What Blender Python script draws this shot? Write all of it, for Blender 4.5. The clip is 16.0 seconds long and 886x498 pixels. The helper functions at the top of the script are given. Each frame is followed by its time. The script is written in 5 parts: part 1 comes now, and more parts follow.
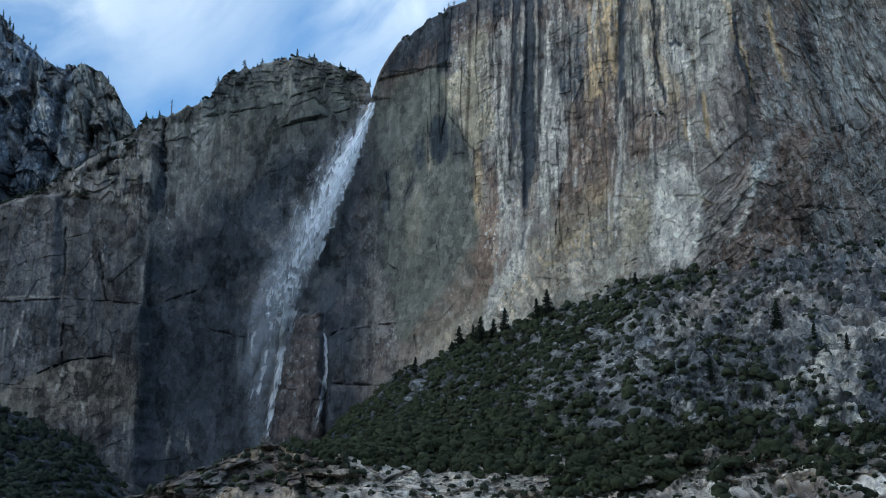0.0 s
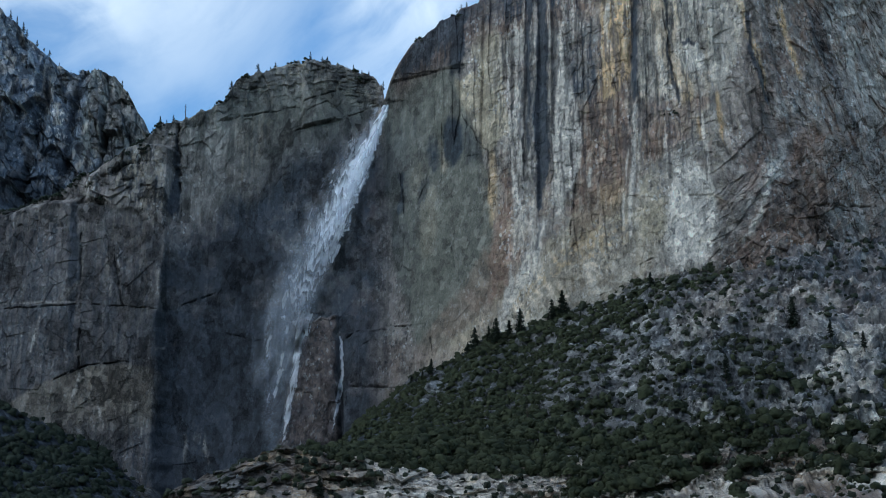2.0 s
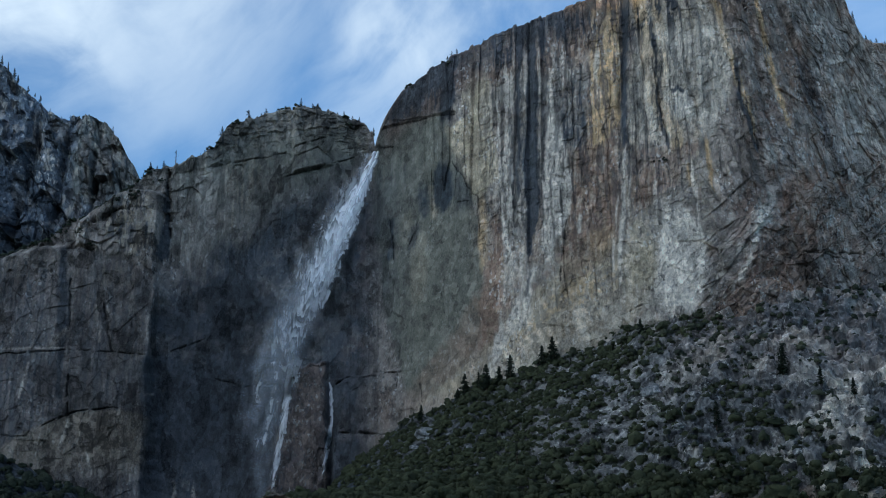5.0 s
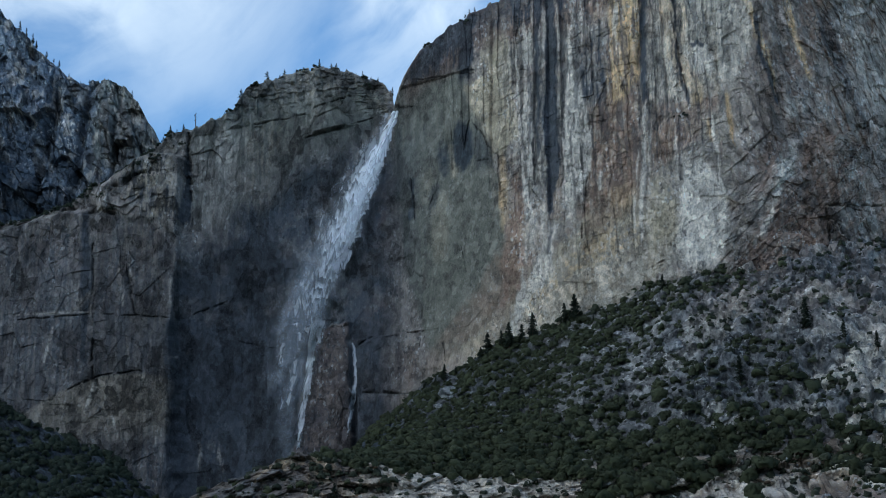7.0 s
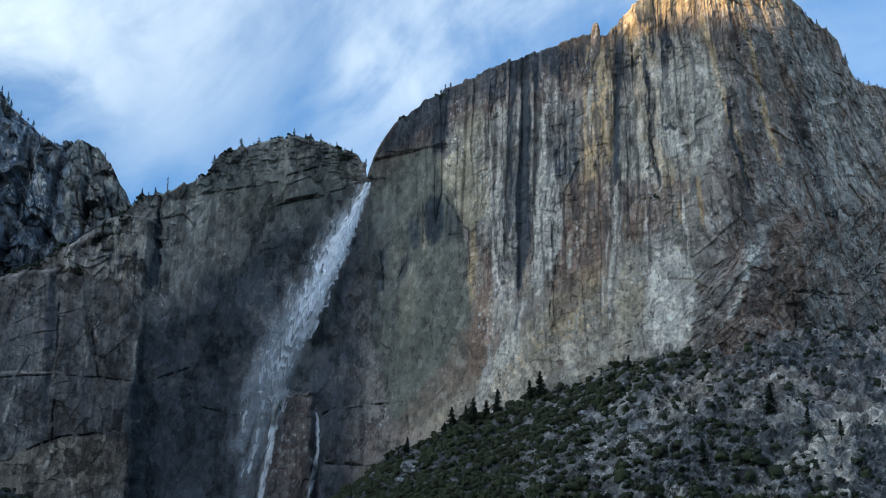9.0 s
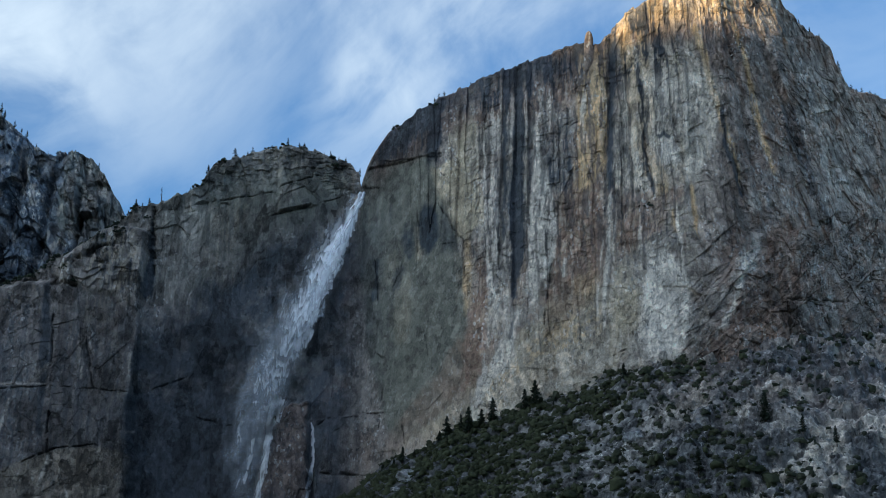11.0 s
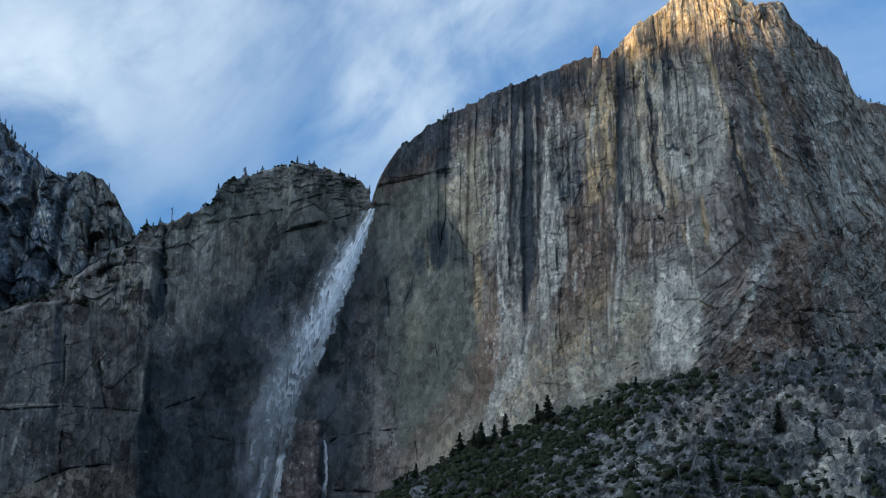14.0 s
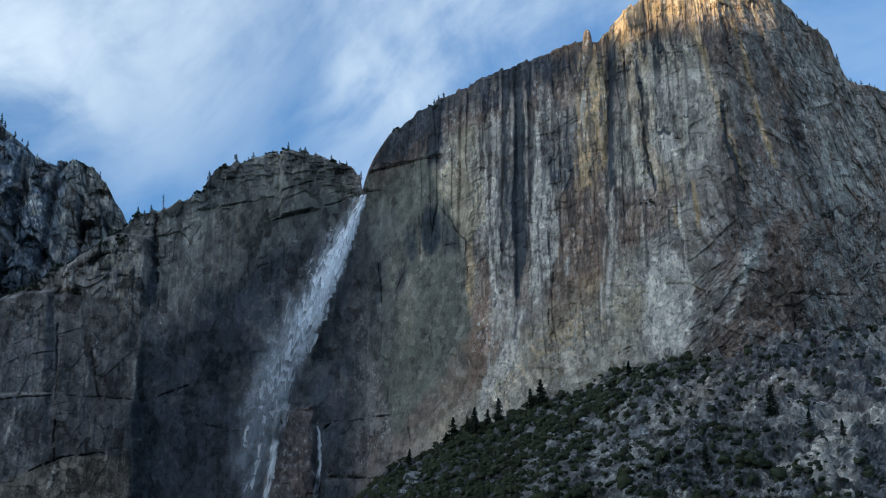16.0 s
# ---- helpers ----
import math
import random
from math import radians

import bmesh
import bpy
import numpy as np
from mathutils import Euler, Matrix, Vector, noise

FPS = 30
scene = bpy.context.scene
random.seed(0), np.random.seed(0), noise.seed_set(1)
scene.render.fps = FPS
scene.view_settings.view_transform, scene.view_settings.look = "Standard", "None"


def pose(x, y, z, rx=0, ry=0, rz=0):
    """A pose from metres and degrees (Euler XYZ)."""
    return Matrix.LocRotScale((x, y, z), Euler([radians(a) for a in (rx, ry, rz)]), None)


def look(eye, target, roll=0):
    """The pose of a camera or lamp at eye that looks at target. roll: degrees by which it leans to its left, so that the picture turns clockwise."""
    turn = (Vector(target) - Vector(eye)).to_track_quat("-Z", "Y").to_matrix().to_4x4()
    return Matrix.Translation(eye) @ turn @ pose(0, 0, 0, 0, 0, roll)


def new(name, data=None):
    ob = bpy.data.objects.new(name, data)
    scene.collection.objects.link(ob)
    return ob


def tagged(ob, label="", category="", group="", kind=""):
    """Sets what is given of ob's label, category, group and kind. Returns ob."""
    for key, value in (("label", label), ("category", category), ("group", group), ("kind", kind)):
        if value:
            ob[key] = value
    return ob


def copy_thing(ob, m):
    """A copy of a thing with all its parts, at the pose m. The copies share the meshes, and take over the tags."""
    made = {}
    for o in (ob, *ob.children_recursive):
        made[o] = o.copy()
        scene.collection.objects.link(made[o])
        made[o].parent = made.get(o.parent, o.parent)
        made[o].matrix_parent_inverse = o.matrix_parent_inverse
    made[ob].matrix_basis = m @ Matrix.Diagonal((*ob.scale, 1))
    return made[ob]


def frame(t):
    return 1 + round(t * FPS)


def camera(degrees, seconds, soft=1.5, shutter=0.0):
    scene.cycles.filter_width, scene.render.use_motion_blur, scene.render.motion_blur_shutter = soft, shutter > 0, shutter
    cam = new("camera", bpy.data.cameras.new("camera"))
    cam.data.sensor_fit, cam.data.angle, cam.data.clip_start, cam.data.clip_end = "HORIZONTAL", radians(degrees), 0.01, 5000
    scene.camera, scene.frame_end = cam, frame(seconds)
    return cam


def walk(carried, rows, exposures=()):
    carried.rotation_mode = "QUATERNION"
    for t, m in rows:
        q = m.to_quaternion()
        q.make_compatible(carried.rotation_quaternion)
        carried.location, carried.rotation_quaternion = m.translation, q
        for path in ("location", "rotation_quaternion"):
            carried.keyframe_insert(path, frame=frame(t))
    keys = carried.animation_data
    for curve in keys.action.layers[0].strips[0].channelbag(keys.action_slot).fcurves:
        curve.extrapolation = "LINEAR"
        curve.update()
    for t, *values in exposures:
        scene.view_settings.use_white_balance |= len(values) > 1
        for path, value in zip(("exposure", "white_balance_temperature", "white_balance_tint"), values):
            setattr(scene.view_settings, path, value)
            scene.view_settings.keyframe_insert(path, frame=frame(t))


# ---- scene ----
# ---- camera: a hand-held long lens that turns where it stands ----
cam = camera(30.26, 16.0, soft=0.65)
EYE = (0.0, 0.0, 1.6)
ROWS = [
    (0.0, 105.500, -0.000, 0.000),
    (0.5, 105.534, 0.314, 0.125),
    (1.0, 105.368, 0.348, 0.259),
    (1.5, 105.255, 0.245, 0.460),
    (2.0, 105.563, 0.393, 0.645),
    (2.5, 106.074, 0.570, -0.054),
    (3.0, 106.600, 0.474, -0.385),
    (5.5, 107.178, 0.659, 0.707),
    (6.0, 106.892, 1.147, 1.348),
    (6.5, 106.212, 1.268, 1.489),
    (7.0, 105.751, 1.045, 1.244),
    (7.5, 106.282, 0.052, 0.312),
    (8.0, 107.134, -0.630, -0.761),
    (8.5, 107.787, -0.514, -0.737),
    (9.0, 108.308, -0.625, -0.407),
    (11.5, 108.630, -0.210, -0.459),
    (12.0, 108.643, -0.052, -0.235),
    (12.5, 109.046, 0.056, -0.226),
    (13.0, 109.373, 0.138, -0.285),
    (13.5, 109.393, 0.186, -0.039),
    (14.0, 109.180, 0.276, 0.083),
    (14.5, 108.795, 0.450, 0.069),
    (15.0, 108.562, 0.715, 0.036),
    (15.5, 108.559, 0.841, 0.031),
    (16.0, 108.675, 0.794, -0.039),
]
walk(cam, [(t, pose(*EYE, rx, ry, rz)) for t, rx, ry, rz in ROWS],
     [(t, e, k, 5) for t, e, k in ((0.0, 0.76, 5790), (3.0, 0.66, 5730), (5.5, 0.47, 5650), (6.5, 0.62, 5720), (7.5, 0.66, 5730), (8.0, 0.63, 5730), (8.5, 0.73, 5730),
                                         (9.0, 0.66, 5720), (11.5, 0.40, 5620), (13.5, 0.36, 5620), (16.0, 0.42, 5620))])

# ---- sky, clouds and a low sun behind the camera's left shoulder ----
SUN_BEARING, SUN_HEIGHT = 238.0, 7.5


def toward(bearing, height):
    """A unit vector: bearing clockwise from straight ahead (+y), height above the horizon, in degrees."""
    b, h = radians(bearing), radians(height)
    return Vector((math.sin(b) * math.cos(h), math.cos(b) * math.cos(h), math.sin(h)))


class Nodes:
    """A short way to write node trees."""

    def __init__(self, tree):
        self.tree = tree
        tree.nodes.clear()

    def add(self, kind, ins=(), **props):
        n = self.tree.nodes.new(kind)
        for k, v in props.items():
            setattr(n, k, v)
        for k, v in dict(ins).items():
            if isinstance(v, bpy.types.NodeSocket):
                self.tree.links.new(v, n.inputs[k])
            else:
                n.inputs[k].default_value = v
        return n

    def math(self, op, a, b=0.0, c=0.0, clamp=False):
        return self.add("ShaderNodeMath", {0: a, 1: b, 2: c}, operation=op, use_clamp=clamp).outputs[0]

    def vec(self, op, a, b=(0, 0, 0)):
        n = self.add("ShaderNodeVectorMath", {0: a, 1: b}, operation=op)
        return n.outputs["Value"] if op == "DOT_PRODUCT" else n.outputs[0]

    def noise(self, vector, scale, detail=4.0, rough=0.55):
        n = self.add("ShaderNodeTexNoise", {"Vector": vector, "Scale": scale, "Detail": detail, "Roughness": rough})
        return n.outputs[0]

    def noise_colour(self, vector, scale, detail=4.0, rough=0.55):
        n = self.add("ShaderNodeTexNoise", {"Vector": vector, "Scale": scale, "Detail": detail, "Roughness": rough})
        return n.outputs[1]

    def steps(self, v, lo, hi, a=0.0, b=1.0):
        n = self.add("ShaderNodeMapRange", {0: v, 1: lo, 2: hi, 3: a, 4: b}, interpolation_type="SMOOTHSTEP")
        return n.outputs[0]

    def mix(self, f, a, b):
        n = self.add("ShaderNodeMix", data_type="RGBA")
        for i, v in ((0, f), (6, a), (7, b)):
            if isinstance(v, bpy.types.NodeSocket):
                self.tree.links.new(v, n.inputs[i])
            else:
                n.inputs[i].default_value = v if i == 0 else (*v[:3], 1.0)
        return n.outputs[2]

    def tint(self, colour, f):
        return self.add("ShaderNodeVectorMath", {0: colour, 3: f}, operation="SCALE").outputs[0]


world = bpy.data.worlds.new("sky")
scene.world = world
world.use_nodes = True
n = Nodes(world.node_tree)
sky = n.add("ShaderNodeTexSky", sky_type="NISHITA", sun_disc=False, sun_elevation=radians(SUN_HEIGHT),
            sun_rotation=radians(SUN_BEARING), altitude=1200.0, air_density=1.0, dust_density=0.6, ozone_density=2.0)
way = n.add("ShaderNodeTexCoord").outputs["Generated"]
curl = n.vec("SUBTRACT", n.noise_colour(way, 5.0, 3.0, 0.45), (0.5, 0.5, 0.5))
bent = n.vec("NORMALIZE", n.vec("ADD", way, n.vec("MULTIPLY", curl, (0.12, 0.12, 0.10))))
turned = n.add("ShaderNodeMapping", {"Vector": bent, "Rotation": (0, radians(32), 0)}).outputs[0]
drawn_out = n.vec("MULTIPLY", turned, (8.0, 8.0, 26.0))
wisps = n.steps(n.noise(drawn_out, 1.0, 7.0, 0.56), 0.36, 0.68)
banks = n.steps(n.noise(bent, 12.0, 7.0, 0.56), 0.36, 0.66)
cover = n.math("ADD", n.math("MULTIPLY", wisps, 0.12), n.math("MULTIPLY_ADD", banks, 0.12, 0.08))
for bearing, height, radius, amount in ((-14.0, 28.2, 8.0, 0.36), (-15.5, 26.0, 4.0, 0.24), (-9.0, 27.8, 5.0, 0.14), (-17.0, 23.8, 3.6, 0.26), (-2.2, 23.2, 3.2, 0.38),
                                        (1.0, 28.0, 7.0, 0.44), (9.0, 29.5, 8.0, 0.20)):
    near = n.vec("DOT_PRODUCT", bent, tuple(toward(bearing, height)))
    bank = n.steps(near, math.cos(radians(radius)), 1.0, 0.0, amount)
    cover = n.math("ADD", cover, n.math("MULTIPLY", bank, n.math("MULTIPLY_ADD", wisps, 0.60, n.math("MULTIPLY_ADD", banks, 0.75, 0.14))))
cover = n.math("MINIMUM", n.math("DIVIDE", n.math("MULTIPLY", cover, 1.12), n.math("MULTIPLY_ADD", cover, 0.42, 1.0)), 0.97)
SKY, CLOUD = 0.11, (5.4, 5.8, 6.1)
# thin cloud glows more strongly towards the sun
forward = n.math("POWER", n.math("MAXIMUM", n.vec("DOT_PRODUCT", way, tuple(toward(SUN_BEARING, SUN_HEIGHT))), 0.0), 1.5)
glow = n.vec("ADD", CLOUD, n.tint(n.add("ShaderNodeCombineXYZ", {0: 46.0, 1: 44.0, 2: 40.0}).outputs[0], forward))
air = n.mix(cover, n.vec("MULTIPLY", sky.outputs[0], (0.63, 1.17, 1.55)), glow)
n.add("ShaderNodeOutputWorld", {0: n.add("ShaderNodeBackground", {0: air, 1: SKY}).outputs[0]})

sun = new("sun", bpy.data.lights.new("sun", "SUN"))
sun.data.energy, sun.data.angle, sun.data.color = 3.7, radians(0.5), (1.0, 0.70, 0.34)
sun.matrix_world = look((0, 0, 3000), Vector((0, 0, 3000)) - toward(SUN_BEARING, SUN_HEIGHT))


# ---- materials ----
def material(name):
    m = bpy.data.materials.new(name)
    m.use_nodes = True
    return m, Nodes(m.node_tree)


def surface(n, colour, rough=0.9, bump=None, bump_distance=0.3, strength=0.6, spec=0.3):
    ins = {"Base Color": colour, "Roughness": rough, "Specular IOR Level": spec}
    if bump is not None:
        ins["Normal"] = n.add("ShaderNodeBump", {"Height": bump, "Distance": bump_distance, "Strength": strength}).outputs[0]
    n.add("ShaderNodeOutputMaterial", {0: n.add("ShaderNodeBsdfPrincipled", ins).outputs[0]})


def attribute(n, name):
    return n.add("ShaderNodeAttribute", attribute_name=name).outputs["Fac"]


def granite(name, grey=(0.37, 0.348, 0.315), dark=(0.185, 0.178, 0.165), stained=True, lichen=0.35, drawn=1.0, block=(0.36, 0.36, 0.25)):
    """Weathered granite: blotches, small joint blocks with tones of their own, chips, streaks drawn down the face, and
    the mineral stains and painted light and shade stored on the mesh.
    """
    m, n = material(name)
    at = n.add("ShaderNodeTexCoord").outputs["Object"]
    blotch = n.noise(at, 0.045, 6.0, 0.62)
    speck = n.noise(at, 0.42, 6.0, 0.72)
    streak = n.noise(n.vec("MULTIPLY", at, (0.30, 0.30, 0.032)), 1.0, 6.0, 0.66)
    drip = n.math("MULTIPLY", attribute(n, "drip"), drawn)
    broken = n.steps(n.noise(n.vec("MULTIPLY", at, (1, 1, 0.7)), 0.022, 5.0, 0.6), 0.40, 0.62)
    colour = n.mix(n.steps(blotch, 0.36, 0.64), dark, grey)
    colour = n.mix(n.math("MULTIPLY", n.steps(streak, 0.54, 0.68), n.math("MULTIPLY", drip, 0.30)), colour, (0.47, 0.44, 0.39))
    colour = n.mix(n.math("MULTIPLY", n.steps(streak, 0.46, 0.32), n.math("MULTIPLY", drip, 0.40)), colour, (0.08, 0.08, 0.08))
    if stained:
        colour = n.mix(n.math("MULTIPLY", attribute(n, "olive"), 0.90), colour, (0.175, 0.172, 0.135))
        colour = n.mix(n.math("MULTIPLY", attribute(n, "rust"), 0.95), colour, (0.225, 0.145, 0.098))
        colour = n.mix(n.math("MULTIPLY", attribute(n, "brown"), 0.90), colour, (0.285, 0.185, 0.130))
        colour = n.mix(n.math("MULTIPLY", attribute(n, "buff"), 0.90), colour, (0.50, 0.415, 0.285))
        colour = n.mix(n.math("MULTIPLY", attribute(n, "ochre"), 0.95), colour, (0.60, 0.42, 0.23))
        colour = n.mix(n.math("MULTIPLY", attribute(n, "pale"), 0.95), colour, (0.70, 0.625, 0.525))
    shift = n.vec("MULTIPLY", n.vec("SUBTRACT", n.noise_colour(at, 0.30, 4.0, 0.6), (0.5, 0.5, 0.5)), (6.0, 6.0, 9.0))
    moved = n.vec("ADD", at, shift)
    tones = []
    for size in (1.0, 0.36):
        blocks = n.add("ShaderNodeTexVoronoi", {"Vector": n.vec("MULTIPLY", moved, tuple(k * size for k in block)), "Scale": 1.0})
        split = n.add("ShaderNodeSeparateColor", {0: blocks.outputs["Color"]})
        tones.append(split.outputs)
    small, large = tones[0][0], tones[1][0]
    chippy = n.math("MULTIPLY_ADD", broken, 0.9, 0.1)
    if stained:
        chippy = n.math("MULTIPLY", chippy, n.math("MULTIPLY_ADD", attribute(n, "olive"), -0.75, 1.0))
    colour = n.mix(n.math("MULTIPLY", n.steps(tones[0][1], 0.86, 0.92), n.math("MULTIPLY", chippy, 0.60)), colour, (0.68, 0.66, 0.61))
    colour = n.mix(n.math("MULTIPLY", n.steps(tones[0][2], 0.84, 0.92), n.math("MULTIPLY", chippy, 0.65)), colour, (0.07, 0.07, 0.07))
    colour = n.mix(n.math("MULTIPLY", n.steps(speck, 0.54, 0.66), lichen), colour, (0.07, 0.07, 0.068))
    if stained:
        # wet rock and dark streaks; shade and its blue cast are painted in too
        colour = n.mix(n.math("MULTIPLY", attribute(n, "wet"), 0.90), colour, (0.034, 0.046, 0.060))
    tone = n.math("ADD", n.math("MULTIPLY", attribute(n, "tone"), 0.90), n.math("MULTIPLY_ADD", small, n.math("MULTIPLY_ADD", chippy, 0.42, 0.14), n.math("MULTIPLY_ADD", large, 0.34, 0.66)))
    mottle = n.noise(n.vec("MULTIPLY", at, (1.0, 1.0, 0.6)), 0.75, 5.0, 0.70)
    runs = n.noise(n.vec("MULTIPLY", moved, (0.75, 0.75, 0.11)), 1.0, 4.0, 0.62)
    tone = n.math("ADD", tone, n.math("MULTIPLY", n.math("SUBTRACT", mottle, 0.5), 1.3))
    tone = n.math("ADD", tone, n.math("MULTIPLY", n.math("SUBTRACT", runs, 0.5), n.math("MULTIPLY", drip, 0.9)))
    colour = n.tint(colour, n.math("MINIMUM", n.math("MAXIMUM", tone, 0.22), 1.7))
    relief = n.math("ADD", n.noise(at, 0.5, 5.0, 0.6), n.math("MULTIPLY", n.noise(n.vec("MULTIPLY", at, (1, 1, 0.25)), 0.12, 4.0), 0.6))
    relief = n.math("ADD", relief, n.math("MULTIPLY", mottle, 1.2))
    relief = n.math("ADD", relief, n.math("MULTIPLY_ADD", small, 1.6, n.math("MULTIPLY", large, 2.0)))
    surface(n, colour, 0.88, relief, 1.0, 0.5)
    return m


def foliage(name, a, b):
    m, n = material(name)
    random_leaf = n.add("ShaderNodeNewGeometry").outputs["Random Per Island"]
    at = n.add("ShaderNodeTexCoord").outputs["Object"]
    colour = n.mix(random_leaf, a, b)
    colour = n.mix(n.steps(n.noise(at, 0.03, 3.0), 0.45, 0.7), colour, n.tint(colour, 0.70))
    surface(n, colour, 0.75, n.noise(at, 1.6, 3.0, 0.6), 0.8, 0.9, spec=0.2)
    return m


def bark():
    m, n = material("bark")
    at = n.add("ShaderNodeTexCoord").outputs["Object"]
    colour = n.mix(n.noise(n.vec("MULTIPLY", at, (4, 4, 0.6)), 1.0), (0.05, 0.035, 0.025), (0.16, 0.12, 0.09))
    surface(n, colour, 0.95)
    return m


def white_water(name, lo, hi, most, tone=(0.93, 0.95, 0.98), across=9.0, down=30.0, pulse=0.6):
    """Falling water and spray: billows drawn out along the fall, that thicken downwards and break off, thinning towards the edges of the sheet."""
    m, n = material(name)
    u, d, layer = attribute(n, "across"), attribute(n, "down"), attribute(n, "layer")
    at = n.add("ShaderNodeCombineXYZ", {0: n.math("DIVIDE", u, across), 1: n.math("DIVIDE", d, down), 2: layer}).outputs[0]
    bend = n.vec("MULTIPLY", n.vec("SUBTRACT", n.noise_colour(at, 0.6, 3.0), (0.5, 0.5, 0.5)), (0.8, 0.8, 0.0))
    wisp = n.noise(n.vec("ADD", at, bend), 1.0, 5.0, 0.52)
    round_at = n.add("ShaderNodeCombineXYZ", {0: n.math("DIVIDE", u, 9.0), 1: n.math("DIVIDE", d, 14.0), 2: layer}).outputs[0]
    billow = n.noise(round_at, 1.0, 5.0, 0.50)
    wander = n.noise(n.vec("MULTIPLY", round_at, (1.4, 0.25, 1.0)), 1.0, 1.0, 0.4)
    comet = n.math("FRACT", n.math("ADD", n.math("DIVIDE", d, 24.0), n.math("MULTIPLY", wander, 3.0)))
    body = attribute(n, "body")
    varied = n.math("ADD", n.math("MULTIPLY", n.math("SUBTRACT", wisp, 0.5), 1.9), n.math("MULTIPLY", n.math("SUBTRACT", billow, 0.5), 1.1))
    varied = n.math("ADD", varied, n.math("MULTIPLY", n.math("SUBTRACT", comet, 0.5), pulse))
    amount = n.steps(n.math("ADD", body, varied), lo, hi, 0.0, most)
    amount = n.math("MULTIPLY", amount, n.steps(body, 0.0, 0.40))
    lit = n.add("ShaderNodeAddShader", {0: n.add("ShaderNodeBsdfDiffuse", {0: (*[c * 0.84 for c in tone], 1)}).outputs[0],
                                        1: n.add("ShaderNodeBsdfTranslucent", {0: (*[c * 0.25 for c in tone], 1)}).outputs[0]}).outputs[0]
    clear = n.add("ShaderNodeBsdfTransparent").outputs[0]
    n.add("ShaderNodeOutputMaterial", {0: n.add("ShaderNodeMixShader", {0: amount, 1: clear, 2: lit}).outputs[0]})
    return m


def soil(name, a, b):
    m, n = material(name)
    at = n.add("ShaderNodeTexCoord").outputs["Object"]
    colour = n.mix(n.steps(n.noise(at, 0.02, 6.0), 0.35, 0.65), a, b)
    surface(n, colour, 0.95, n.noise(at, 0.4, 5.0), 0.6)
    return m


CLIFF = granite("cliff_granite", (0.392, 0.334, 0.282), (0.268, 0.226, 0.190))
# the cliff's granite recipe, tinted darker and bluer for the ridge farther off
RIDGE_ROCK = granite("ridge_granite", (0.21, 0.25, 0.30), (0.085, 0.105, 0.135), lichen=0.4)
BLUE_ROCK = granite("dark_granite", (0.165, 0.185, 0.215), (0.055, 0.066, 0.082), stained=False, lichen=0.4)
SLOPE_ROCK = granite("broken_granite", (0.262, 0.254, 0.243), (0.115, 0.113, 0.110), stained=True, lichen=0.3, drawn=0.0, block=(0.36, 0.36, 0.42))
BOULDER = granite("boulder_granite", (0.30, 0.30, 0.295), (0.17, 0.175, 0.18), stained=False, lichen=0.25, drawn=0.0)
BRUSH = foliage("brush_leaves", (0.038, 0.046, 0.022), (0.061, 0.068, 0.031))
SHRUB = foliage("shrub_leaves", (0.028, 0.036, 0.022), (0.062, 0.068, 0.040))
# needle colour darkened to stand in for deep shade in the lower woods
NEEDLES = foliage("conifer_needles", (0.022, 0.032, 0.021), (0.044, 0.055, 0.034))
BARK = bark()
PLUME = white_water("plume_water", -0.22, 0.95, 0.98, across=7.0, down=30.0, pulse=0.8)
VEIL = white_water("veil_water", 0.15, 1.50, 0.48, down=40.0, pulse=0.3)
STRAND = white_water("strand_water", -0.05, 1.10, 0.66, across=4.0, down=18.0, pulse=0.4)
MIST = white_water("drifting_spray", 0.10, 1.60, 0.34, (0.84, 0.88, 0.94), across=14.0, down=50.0, pulse=0.25)
MEADOW = soil("meadow_soil", (0.07, 0.075, 0.04), (0.12, 0.11, 0.06))


# ---- noise and mesh helpers ----
def smooth(v, lo, hi):
    t = np.clip((v - lo) / (hi - lo), 0, 1)
    return t * t * (3 - 2 * t)


def curve(x, points):
    """A smooth line through (x, value) points."""
    xs, ys = np.array(points, float).T
    d = np.gradient(ys, xs)
    i = np.clip(np.searchsorted(xs, x) - 1, 0, len(xs) - 2)
    h = xs[i + 1] - xs[i]
    t = np.clip((x - xs[i]) / h, 0, 1)
    a, b = t * t * (3 - 2 * t), t * (1 - t) * h
    d0, d1 = np.clip(d[i], -9, 9), np.clip(d[i + 1], -9, 9)
    return ys[i] * (1 - a) + ys[i + 1] * a + 0.5 * b * (d0 * (1 - t) - d1 * t)


def chance(ix, iy, seed):
    h = (ix.astype(np.int64) * 374761393 + iy.astype(np.int64) * 668265263 + seed * 2246822519) & 0xFFFFFFFF
    h = ((h ^ (h >> 13)) * 1274126177) & 0xFFFFFFFF
    h = ((h ^ (h >> 16)) * 2654435761) & 0xFFFFFFFF
    return ((h ^ (h >> 15)) & 0xFFFFFF) / float(0xFFFFFF)


def grain(x, y, seed=0):
    """Value noise, 0 to 1."""
    ix, iy = np.floor(x), np.floor(y)
    u, v = x - ix, y - iy
    u, v = u * u * u * (u * (u * 6 - 15) + 10), v * v * v * (v * (v * 6 - 15) + 10)
    a, b = chance(ix, iy, seed), chance(ix + 1, iy, seed)
    c, d = chance(ix, iy + 1, seed), chance(ix + 1, iy + 1, seed)
    return (a * (1 - u) + b * u) * (1 - v) + (c * (1 - u) + d * u) * v


def layers(x, y, octaves=4, seed=0, gain=0.5):
    total, amp, size = 0.0, 1.0, 0.0
    for k in range(octaves):
        total = total + amp * grain(x * 2 ** k + 17.3 * k, y * 2 ** k - 9.1 * k, seed + k)
        size += amp
        amp *= gain
    return total / size


